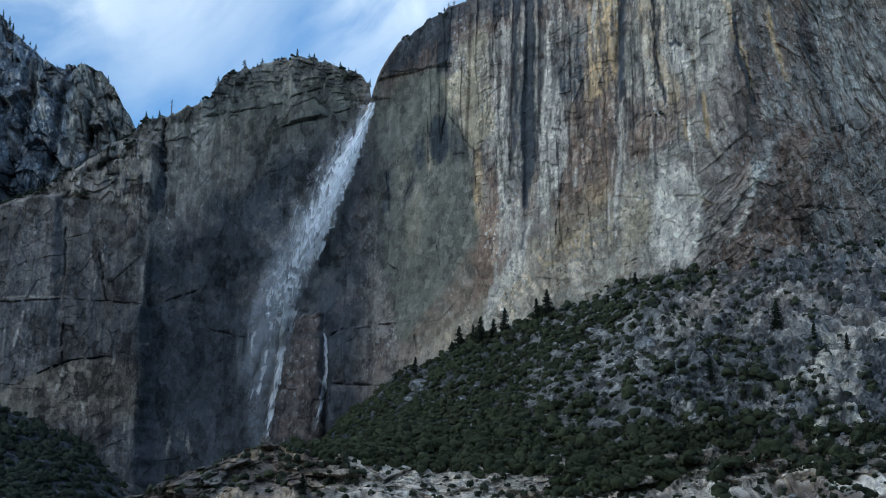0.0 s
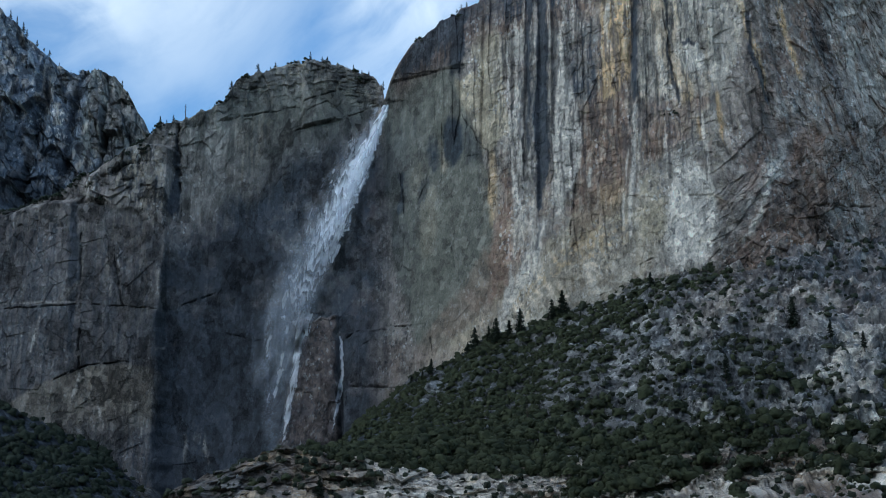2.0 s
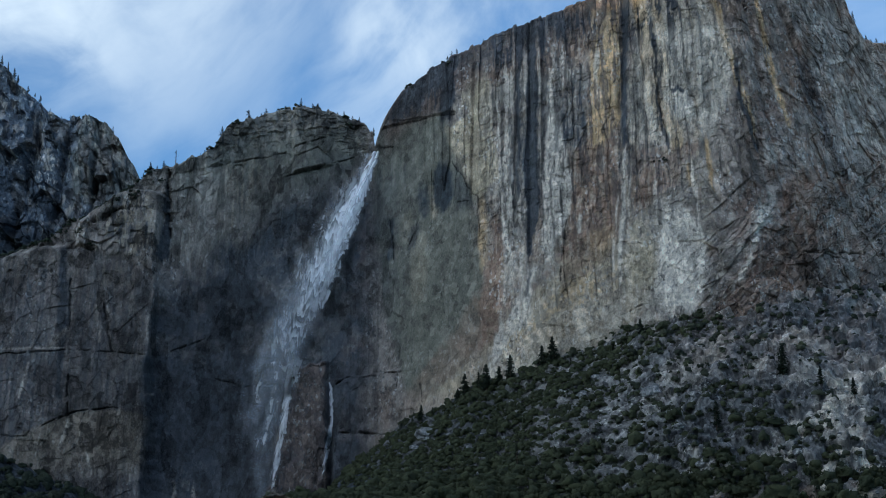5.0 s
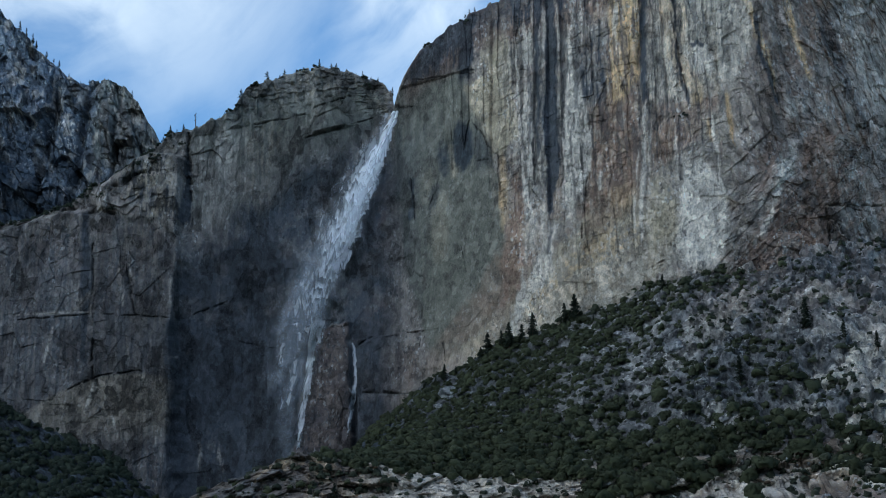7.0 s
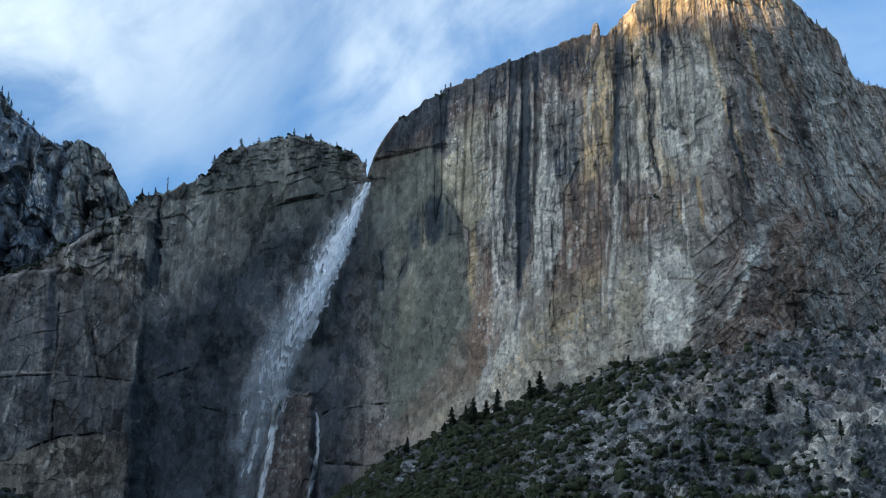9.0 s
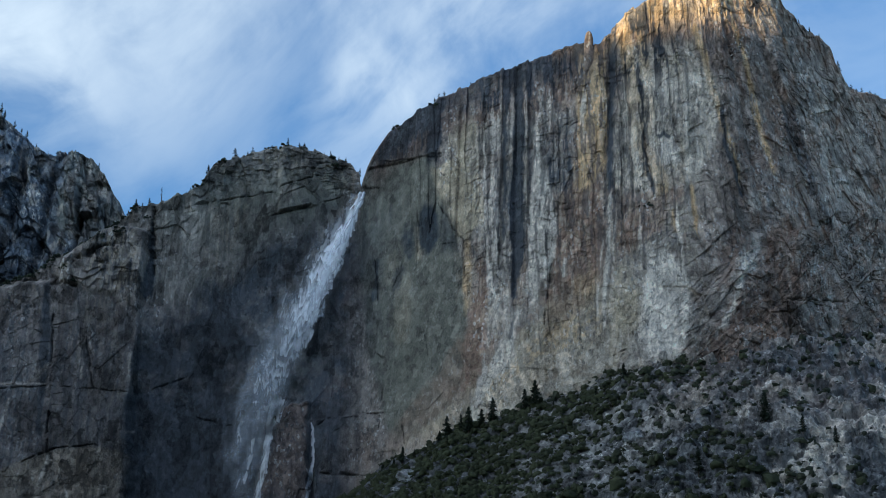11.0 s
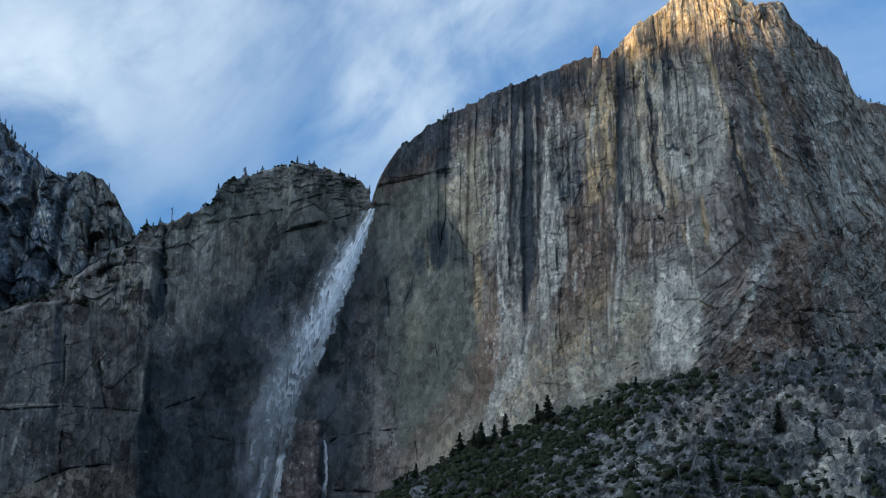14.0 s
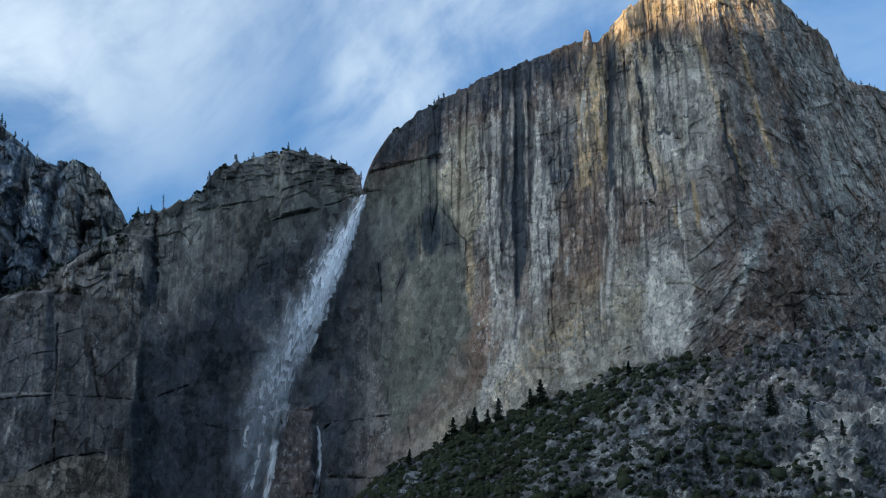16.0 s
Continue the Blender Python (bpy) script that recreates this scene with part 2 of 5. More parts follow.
def cells(x, y, seed=0, tilt=1.0, square=False, lift=1.0):
    """Broken rock: cells with their own height and tilt, about -1 to 1; how near their joints are; and each cell's own tone, -1 to 1."""
    ix, iy = np.floor(x), np.floor(y)
    best, second, value, own = np.full(x.shape, 1e9), np.full(x.shape, 1e9), np.zeros(x.shape), np.zeros(x.shape)
    for dx in (-1, 0, 1):
        for dy in (-1, 0, 1):
            cx, cy = ix + dx, iy + dy
            px, py = cx + chance(cx, cy, seed), cy + chance(cx, cy, seed + 1)
            d = np.maximum(np.abs(x - px), np.abs(y - py)) ** 2 if square else (x - px) ** 2 + (y - py) ** 2
            h = lift * (chance(cx, cy, seed + 2) - 0.5) + tilt * ((x - px) * (chance(cx, cy, seed + 3) - 0.5) + (y - py) * (chance(cx, cy, seed + 4) - 0.5))
            near = d < best
            second = np.where(near, best, np.minimum(second, d))
            best, value, own = np.where(near, d, best), np.where(near, h, value), np.where(near, chance(cx, cy, seed + 5), own)
    return 2 * value, np.sqrt(second) - np.sqrt(best), 2 * own - 1


def ledges(x, z, wide, high, seed=0):
    """Undercut steps: 1 at the lower edge of each block, falling back to 0 at its top; broken along their length."""
    s = z / high + 1.8 * layers(x / wide, z / (2.5 * high), 3, seed, 0.6)
    k = np.floor(s)
    return (1 - (s - k)) * chance(k, np.floor(x / wide + 0.5 * k), seed + 9)


def facets(x, y, seed=0, tilt=1.0):
    return cells(x, y, seed, tilt)[0]


def creases(x, y, octaves=3, seed=0):
    """Sharp-edged relief, 0 in the creases to 1 on the crests."""
    total, amp, size = 0.0, 1.0, 0.0
    for k in range(octaves):
        total = total + amp * np.abs(2 * grain(x * 2.1 ** k + 5.7 * k, y * 2.1 ** k + 3.3 * k, seed + k) - 1)
        size += amp
        amp *= 0.5
    return total / size


def spot(x, z, cx, cz, rx, rz):
    return np.exp(-((x - cx) / rx) ** 2 - ((z - cz) / rz) ** 2)


def band(x, z, x0, z0, x1, z1, width):
    """A stripe from (x0, z0) to (x1, z1) that fades at its ends."""
    t = (z - z0) / (z1 - z0)
    centre = x0 + (x1 - x0) * t
    return np.exp(-((x - centre) / width) ** 2) * smooth(t, -0.08, 0.12) * smooth(t, 1.08, 0.85)


def seam(x, z, x0, z0, x1, z1, width):
    """A line from (x0, z0) to (x1, z1), 1 on it and 0 a few widths away."""
    dx, dz = x1 - x0, z1 - z0
    t = np.clip(((x - x0) * dx + (z - z0) * dz) / (dx * dx + dz * dz), 0, 1)
    d = np.hypot(x - x0 - t * dx, z - z0 - t * dz)
    return np.exp(-(d / (width * (1.15 - 0.5 * np.abs(2 * t - 1)))) ** 2)


def mesh_from(name, verts, faces, values=None, flat=True):
    """A mesh from arrays; values: a number per vertex, by name."""
    me = bpy.data.meshes.new(name)
    verts, faces = np.asarray(verts, np.float32), np.asarray(faces, np.int32)
    k = faces.shape[1]
    me.vertices.add(len(verts)), me.loops.add(faces.size), me.polygons.add(len(faces))
    me.vertices.foreach_set("co", verts.ravel())
    me.loops.foreach_set("vertex_index", faces.ravel())
    me.polygons.foreach_set("loop_start", np.arange(0, faces.size, k, dtype=np.int32))
    me.update(calc_edges=True)
    if flat:
        me.shade_flat()
    for key, v in (values or {}).items():
        me.attributes.new(key, "FLOAT", "POINT").data.foreach_set("value", np.asarray(v, np.float32).ravel())
    return me


def sheet_faces(rows, cols):
    i = np.arange(rows * cols).reshape(rows, cols)
    return np.stack([i[:-1, :-1], i[:-1, 1:], i[1:, 1:], i[1:, :-1]], -1).reshape(-1, 4)


def sheet(name, x, y, z, mat, values=None):
    me = mesh_from(name, np.stack([x, y, z], -1).reshape(-1, 3), sheet_faces(*x.shape), values)
    me.materials.append(mat)
    return new(name, me)


def part(name, data, mat, parent, label=""):
    """One mesh object under a thing or a part; data is a mesh or a bmesh."""
    if isinstance(data, bmesh.types.BMesh):
        me = bpy.data.meshes.new(name)
        data.to_mesh(me)
        data.free()
        data = me
    data.materials.append(mat)
    ob = new(name, data)
    ob.parent = parent
    return tagged(ob, label)


# ---- the great cliff: rim, plan and relief, in metres ----
RIM = [(-660, 642), (-595, 650), (-572, 661), (-538, 671), (-514, 695), (-474, 718), (-430, 752), (-407, 773), (-378, 782), (-344, 797), (-321, 808), (-314, 827), (-303, 843), (-260, 857),
       (-224, 867), (-204, 869), (-176, 863), (-153, 855), (-129, 845), (-111, 839), (-102, 825), (-99, 800), (-95, 819), (-91, 834), (-84, 849), (-73, 866),
       (-54, 882), (-19, 902), (15, 911), (50, 924), (102, 933), (153, 944), (196, 949), (218, 943), (232, 959), (250, 980), (271, 993), (308, 1017),
       (333, 1023), (377, 1023), (409, 1003), (451, 1022), (464, 999), (492, 977), (528, 960), (549, 917), (574, 906), (660, 907)]
PLAN = [(-660, 2090), (-406, 2090), (-240, 2092), (-91, 2080), (11, 2010), (113, 1950), (212, 1900), (309, 1860), (368, 1850), (446, 1880), (558, 1960), (660, 2015)]


# long joints and ledges, among them a long ledge shadow: from, to, width, depth
JOINTS = [(-499, 615, -489, 415, 2.0, 5), (-451, 574, -438, 504, 1.5, 3), (-383, 772, -375, 671, 4.0, 9), (-590, 504, -494, 508, 1.6, 4), (-494, 508, -392, 502, 1.3, 3),
          (-517, 408, -477, 426, 1.8, 5), (-477, 426, -423, 430, 1.4, 4), (-364, 512, -322, 530, 2.0, 4), (-544, 662, -467, 648, 4.5, 9), (-505, 669, -433, 710, 4.0, 8),
          (-146, 461, -132, 471, 1.8, 5), (-307, 474, -256, 464, 1.2, 3), (-87, 836, 12, 822, 1.2, 3), (425, 575, 516, 591, 2.0, 5)]
CLEFTS = [(285, 786, 310, 783, 1.2, 3), (426, 574, 430, 516, 2.0, 5), (-352, 772, -237, 795, 1.6, 4), (-237, 795, -143, 825, 1.6, 4),
          (-132, 471, -61, 473, 2.2, 6), (-144, 397, -67, 392, 2.2, 6), (-221, 763, -127, 786, 1.6, 4), (150, 640, 140, 560, 2.0, 4)]
CRACKS = [(-77, 692, -70, 629, 1.3, 3), (-36, 684, -51, 644, 1.6, 3), (9, 755, 40, 689, 1.4, 3), (40, 689, 42, 638, 1.2, 3), (13, 693, 28, 691, 1.0, 2),
          (-99, 802, -71, 798, 1.4, 3), (-38, 473, -33, 428, 1.3, 3), (-71, 554, -60, 546, 1.2, 3), (-61, 513, -67, 453, 1.2, 3), (-20, 748, -18, 686, 1.2, 3),
          (-10, 601, -4, 541, 1.0, 2), (430, 576, 482, 577, 1.5, 3), (361, 800, 385, 686, 1.6, 3), (261, 844, 274, 716, 1.5, 4), (218, 508, 241, 518, 1.3, 3)]
VEINS = [(220, 671, 206, 546, 2.0), (212, 665, 198, 540, 1.4), (378, 628, 358, 558, 4.0), (358, 558, 337, 525, 4.0), (522, 544, 530, 492, 4.0), (71, 522, 46, 451, 5.0), (298, 691, 306, 562, 2.5),
         (127, 729, 129, 657, 3.0), (85, 731, 87, 633, 3.0), (-485, 415, -494, 379, 2.5), (-459, 370, -451, 343, 2.5), (-388, 448, -368, 461, 3.0), (166, 642, 164, 620, 2.0)]
VEINS += [(-520, 513, -498, 538, 5.0), (-462, 570, -454, 520, 2.5), (-449, 575, -444, 538, 2.0), (-394, 570, -394, 520, 3.0), (-595, 510, -499, 511, 2.0), (-352, 338, -350, 300, 4.0),
          (-330, 338, -322, 300, 5.0), (-545, 490, -552, 445, 2.5), (-410, 374, -402, 335, 2.0)]


def rim_height(x):
    return np.interp(x, *np.array(RIM, float).T) + 4.5 * (layers(x / 9, x * 0, 3, 5) - 0.5) + 3.2 * (facets(x / 11, x * 0 + 0.5, 8) * 0.5) + 4.0 * (chance(np.floor(x / 8 + 0.3 * np.sin(x / 5)), 0 * x, 6) - 0.5)


def cliff_face(x, z):
    """How far the face stands from the camera's side, and its stains and painted shadows."""
    y = np.interp(x, *np.array(PLAN, float).T) + 0.10 * (z - 500)
    wobble = 14 * (layers(x / 60, z / 60, 3, 11) - 0.5)
    out = np.zeros_like(x)
    # the lower cliff that stands forward beside the recess, with its domed top
    top = curve(x, [(-660, 630), (-573, 652), (-545, 660), (-494, 659), (-442, 645), (-400, 631), (-375, 616), (-300, 560)]) + 0.3 * wobble
    edge = -376 - 0.02 * (z - 450) + 1.4 * wobble + 14 * (grain(z / 34, 0 * z, 19) - 0.5) + 5 * (grain(z / 9, 0 * z, 20) - 0.5)
    front = smooth(edge - x, -3, 24) * smooth(top - z, -4, 12)
    out += 20 * front
    # a broken step above it
    step = smooth(x, -505, -490) * smooth(-386 + 0.4 * wobble - x, -2, 6) * smooth(curve(x, [(-510, 680), (-470, 716), (-430, 742), (-380, 735)]) - z, -4, 10)
    out += 26 * step * (1 - front)
    # the recess behind the fall
    out -= (14 * spot(x, z, -255, 560, 105, 190) + 14 * spot(x, z, -310, 360, 60, 110)) * (1 - front)
    # the pillar that splits the water, with its ledge
    nick = 9 * (grain(x / 9, z / 12, 27) - 0.5)
    pillar_left, pillar_right = -206 - 0.16 * (494 - z) + 0.8 * wobble + nick, -157 + 0.03 * (494 - z) + 0.5 * wobble + 0.7 * nick
    pillar = smooth(x - pillar_left, -6, 16) * smooth(pillar_right - x, -2, 6) * smooth(494 + 0.16 * (x + 178) + 0.8 * nick + 0.5 * wobble - z, -2, 5)
    out += (9 + 0.05 * (494 - z)) * pillar
    block = smooth(x, -152, -146) * smooth(-62 - x, -4, 16) * smooth(471 + 0.09 * (x + 150) + 0.25 * wobble - z, -1, 4)
    out += 7 * block
    out += 9 * smooth(x, -150, -144) * smooth(-70 - x, -4, 16) * smooth(391 + 0.04 * (x + 150) + 0.2 * wobble - z, -1, 4)
    # slab and overhang to both sides of the lip
    out += 4 * smooth(x, -92, -86) * smooth(30 - x, -5, 30) * smooth(z - (828 - 0.03 * (x + 90) + 0.3 * wobble), -1.5, 2)
    out += 8 * smooth(x, -214, -208) * smooth(-150 - x, 0, 25) * smooth(z - (768 + 0.16 * (x + 210) + 0.2 * wobble), -2, 2)
    out -= 9 * spot(x, z, -18, 722, 9, 32)
    # chimneys and dihedrals
    for x0, z0, x1, z1, w, deep in ((104, 570, 113, 925, 4.0, 5), (126, 690, 128, 915, 3, 3), (222, 770, 231, 962, 5, 9), (86, 640, 92, 800, 3, 5), (33, 690, 40, 900, 3, 5),
                                    (253, 700, 246, 960, 3, 5), (330, 620, 296, 860, 3, 3), (420, 560, 372, 960, 4, 4), (500, 640, 418, 960, 5, 5)):
        out -= deep * band(x + 0.35 * wobble, z, x0, z0, x1, z1, w)
    jitter = 5 * (layers(x / 14, z / 14, 3, 23) - 0.5)
    dark = np.zeros_like(x)
    gaps = smooth(layers(x / 9, z / 9, 3, 25), 0.30, 0.52)
    for x0, z0, x1, z1, w, deep in JOINTS + CLEFTS + CRACKS:
        line = seam(x + jitter, z + jitter, x0, z0, x1, z1, 0.75 * w) * gaps
        out -= 0.8 * deep * line
        dark = np.maximum(dark, line)
    # flutes, plates and rubble
    rough = 0.25 + 0.25 * smooth(x, -60, 60) + 0.35 * smooth(x, 300, 420) + 0.35 * smooth(x, 190, 320) * smooth(640 - z, 0, 140) + 0.25 * smooth(-380 - x, 0, 60)
    rough = rough + 0.35 * smooth(x, -70, -30) * smooth(110 - x, 0, 60) * smooth(640 - z, 0, 80)
    rough = rough + 0.8 * spot(x, z, -440, 680, 62, 55) * (1 - front) + 0.45 * smooth(-95 - x, 0, 20) * smooth(rim_height(x) - z, 95, 45)
    rough = rough + 0.35 * pillar
    upright = smooth(x, -90, 0) * np.maximum(smooth(z, 560, 740), 0.8 * smooth(x, 40, 80) * smooth(240 - x, 0, 60) * smooth(z, 480, 560))
    upright = upright * (1 - 0.6 * smooth(x, 310, 420))
    slant = x + 0.36 * smooth(x, 310, 420) * (z - 700) + 5 * (layers(x / 35, z / 70, 3, 21) - 0.5)
    calm = smooth(-50 - x, -20, 60)
    wander = 1.6 * (layers(x / 11, z / 13, 3, 57) - 0.5)
    wx, wz = x + wobble + wander, z + 16 * (layers(x / 40, z / 50, 3, 51) - 0.5) + 1.6 * (layers(x / 9, z / 11, 3, 53) - 0.5)
    column, c_joint, c_tone = cells(slant / 13, z / 190, 31, 0.8)
    rib, r_joint, r_tone = cells(slant / 5 + 0.05 * wander, z / 75, 41, 0.8)
    bx, bz = slant + 0.6 * wobble + wander, wz + 0.15 * x
    slab, s_joint, s_tone = cells(bx / 42, bz / 78, 61, 1.0, True)
    plate, p_joint, p_tone = cells(bx / 15, bz / 34, 71, 1.0, True)
    chip, h_joint, h_tone = cells((bx - 0.3 * bz) / 6.5, (bz + 0.2 * bx) / 9, 81, 1.3, True)
    face = smooth(x, -95, -60)
    out += (0.10 + 0.6 * upright) * (2.4 * column + 1.1 * rib)
    plain = smooth(x, -100, -80) * smooth(60 - x, 0, 25)
    out += (0.10 + 0.4 * rough) * (1 - 0.75 * plain) * (2.2 * slab + 1.8 * plate + 1.0 * chip)
    uneven = smooth(layers(x / 24, z / 30, 3, 55), 0.36, 0.60)
    streaky = smooth(x, 20, 60)
    out += face * uneven * (0.35 + 0.65 * streaky) * (0.35 + 0.65 * smooth(z, 560, 660)) * (1.7 * ledges(x + wander, z, 16, 10, 43) + 0.9 * ledges(x + wander, z, 8, 5, 47))
    crown = smooth(-95 - x, 0, 20) * smooth(rim_height(x) - z, 62, 30) * smooth(x, -360, -320)
    out += crown * (3.2 * ledges(x + wander, z, 18, 9, 45) + 1.4 * ledges(x + wander, z, 9, 5, 49) + 1.5 * plate)
    # the broken side: plates that lean with the flank above, and sweep down to the talus below
    side = smooth(x - 0.25 * smooth(z, 640, 760) * 200, 260, 330)
    sweep = smooth(590 + 0.55 * (x - 300) - z, -40, 50)
    ux, uz = np.where(sweep > 0.5, x - 0.95 * (z - 560), x + 0.36 * (z - 700)) + 1.5 * wander, np.where(sweep > 0.5, z + 0.7 * x, z)
    leaf, l_joint, l_tone = cells(ux / 15, uz / 62, 86, 1.5, False, 0.6)
    scale, k_joint, k_tone = cells(ux / 6, uz / 19, 87, 1.5, False, 0.6)
    out += side * (1.9 * leaf + 1.0 * scale)
    plane, n_joint, n_tone = cells((x + 0.45 * z + 0.5 * wobble) / 48, (z - 0.40 * x) / 40, 65, 1.6, False, 0.2)
    facet, f_joint, f_tone = cells((x + 0.60 * z + wander) / 17, (z - 0.35 * x + wander) / 15, 75, 1.6, False, 0.25)
    out += rough * (1 - 0.6 * plain) * (1 - 0.4 * smooth(x, -40, 20) * smooth(320 - x, 0, 60)) * (2.6 * plane + 1.5 * facet + 1.6 * creases((slant + wander) / 34, z / 80, 2, 63) + 0.4 * creases(wx / 5, wz / 6, 2, 83))
    out += calm * (0.3 * rib + 0.7 * (creases(x / 12 + 0.1 * wander, z / 50, 3, 93)))
    broken = smooth(layers(x / 30, z / 40, 3, 97), 0.46, 0.60)
    joint = np.maximum(smooth(0.025 - s_joint, 0, 0.025), 0.4 * smooth(0.05 - p_joint, 0, 0.05)) * broken * (0.35 + 0.65 * smooth(x, 20, 120) + 0.6 * smooth(-95 - x, 0, 20))
    joint = joint * (1 - 0.8 * plain)
    out -= 0.5 * joint
    tone = upright * (0.14 * c_tone + 0.12 * r_tone) + side * (0.12 * l_tone + 0.16 * k_tone - 0.18 * smooth(0.08 - l_joint, 0, 0.08)) + 0.55 * (layers((x + 0.3 * wobble) / 40, z / 75, 4, 99, 0.55) - 0.5) + 0.10 * s_tone + 0.15 * p_tone + (1 - 0.4 * calm) * 0.16 * h_tone + 0.05 * calm * r_tone
    # seams darken in tone as well, which paints in the ledge shadow
    tone = tone + 0.36 * (layers(x / 5, z / 9, 4, 95, 0.65) - 0.5) - 0.22 * joint - 0.6 * dark
    sharp = np.clip(rough, 0, 1)
    tone = tone + sharp * (0.14 * n_tone + 0.20 * f_tone + 0.55 * smooth(h_tone, 0.72, 0.80) - 0.10 * smooth(0.05 - f_joint, 0, 0.05) * broken)
    # darker slab above the long crack, and painted shadows low beside the talus
    tone = tone - 0.22 * smooth(x, -92, -84) * smooth(8 + 0.3 * wobble - x, 0, 6) * smooth(z - (826 - 0.03 * (x + 90)), -2, 3)
    tone = tone - 0.40 * smooth(x + 0.3 * wobble, 432, 440) * smooth(488 - x, 0, 10) * smooth(z, 572, 578) * smooth(618 - 0.3 * (488 - x) * smooth(460 - x, 0, 30) - z, 0, 6)
    tone = tone - 0.25 * smooth(x, 285, 320) * smooth(0.75 * (x - 300) + 545 + wobble - z, 0, 22)
    # plates of differing tone on the lower cliff and its back wall
    plates = smooth(layers(x / 34, z / 40, 3, 98), 0.36, 0.54)
    tone = tone + calm * (0.24 * s_tone + plates * (0.28 * p_tone + 0.10 * h_tone) + 0.45 * smooth(0.06 - p_joint, 0, 0.06) * smooth(layers(x / 20, z / 20, 3, 96), 0.56, 0.66))
    tone = tone + 0.12 * smooth(x, 265, 320) * smooth(z, 600, 680) * smooth(890 - z, 0, 60) + 0.16 * smooth(x, 370, 430) * smooth(z, 540, 600) * smooth(800 - z, 0, 80)
    return y - out, front, pillar, tone + (0.18 + 0.5 * p_tone + 0.3 * h_tone) * step * (1 - front) - 0.10 * front


def strip(x, z, soft, *rows):
    """A patch of the face: rows of (height, left edge, right edge) from its foot up, with soft edges."""
    zs, left, right = np.array(rows, float).T
    tall = min(2 * soft, 0.3 * (zs[-1] - zs[0]) + 2)
    return smooth(x - np.interp(z, zs, left), -soft, soft) * smooth(np.interp(z, zs, right) - x, -soft, soft) * smooth(z, zs[0] - tall, zs[0] + tall) * smooth(zs[-1] - z, -tall, tall)


def cliff_stains(x, z, front, pillar):
    warp = 9 * (layers(x / 30, z / 60, 4, 101) - 0.5)
    bent = 3 * (layers(x / 7, z / 9, 3, 103) - 0.5)
    fine = layers((x + bent) / 3.6 + 0.1 * warp, z / 42, 4, 111, 0.6)
    wide = layers(x / 11 + 0.05 * warp, z / 150, 3, 121)
    patchy = layers(x / 22, z / 26, 4, 131, 0.6)
    chips = layers(x / 5, z / 6, 4, 135, 0.6)
    xw = x + 0.6 * warp + 7 * (layers(x / 6, z / 18, 4, 137, 0.6) - 0.5)
    zw = z + 16 * (layers(x / 5, z / 12, 4, 139, 0.6) - 0.5)
    # wet wall round the fall, with shade of recess and lower cliff painted in
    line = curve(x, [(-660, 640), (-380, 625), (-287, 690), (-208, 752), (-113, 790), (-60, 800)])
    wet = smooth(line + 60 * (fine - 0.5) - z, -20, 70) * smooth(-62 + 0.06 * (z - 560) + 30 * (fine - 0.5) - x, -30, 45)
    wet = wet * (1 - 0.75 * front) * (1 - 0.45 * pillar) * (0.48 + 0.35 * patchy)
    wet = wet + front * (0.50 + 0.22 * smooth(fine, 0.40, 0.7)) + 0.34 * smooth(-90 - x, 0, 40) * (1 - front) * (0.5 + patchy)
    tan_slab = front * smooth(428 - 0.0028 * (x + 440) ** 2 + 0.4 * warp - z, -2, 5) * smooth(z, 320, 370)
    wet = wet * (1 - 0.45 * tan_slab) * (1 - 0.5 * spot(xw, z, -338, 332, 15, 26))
    olive = 0.55 * tan_slab + 0.5 * smooth(z, 700, 780) * smooth(-110 - x, 0, 30) * (0.4 + patchy)
    pale = 0.60 * spot(xw, z, -338, 332, 15, 26) * smooth(fine, 0.36, 0.56) + 0.22 * tan_slab * (0.3 + patchy) + 0.40 * spot(xw, z, -332, 742, 48, 48) * smooth(wide + 0.5 * patchy, 0.62, 0.86) + 0.12 * front * smooth(fine, 0.58, 0.72)
    rust = 0.90 * pillar * (0.4 + patchy) + 0.22 * front * smooth(patchy, 0.30, 0.60)
    rust = rust + 0.6 * spot(xw, z, -118, 640, 12, 70) + 0.5 * spot(xw, z, -125, 505, 25, 25)
    ochre = 0.22 * tan_slab * (0.2 + patchy)
    brown = 0.15 * front * (0.3 + patchy) + 0.45 * pillar + 0.22 * smooth(x, 310, 370) * (0.2 + patchy) + 0.35 * smooth(x, 20, 60) * smooth(patchy, 0.45, 0.65) + 0.95 * smooth(rim_height(x) - z, 75, 15) * smooth(x, -90, -60) * smooth(230 - x, 0, 30) * (0.3 + patchy)
    buff = 0.35 * tan_slab * (0.3 + patchy) + 0.25 * smooth(x, 20, 60) * smooth(360 - x, 0, 60) * smooth(chips, 0.50, 0.64)
    pale = pale + 0.22 * smooth(x, 30, 60) * smooth(fine, 0.54, 0.66) * smooth(patchy, 0.36, 0.56)
    wet = wet + 0.42 * smooth(x, 30, 60) * smooth(330 - x, 0, 40) * smooth(fine, 0.48, 0.38) * smooth(z, 560, 680)
    olive = olive + 0.18 * smooth(x, 20, 60) * smooth(340 - x, 0, 60) * (0.4 + patchy)
    # the summit's golden sunlight deepened by putting buff and ochre into its colour
    buff = buff + 0.12 * smooth(z, 950, 980) * smooth(x, 220, 250)
    ochre = ochre + 0.7 * smooth(z, 940, 975) * smooth(x, 215, 240) * smooth(420 - x, 0, 40) * smooth(fine, 0.40, 0.58)
    wet = wet + 0.36 * smooth(x, -95, -70) * smooth(230 - x, 0, 30) * smooth(rim_height(x) - z, 70, 8) * (0.5 + patchy)
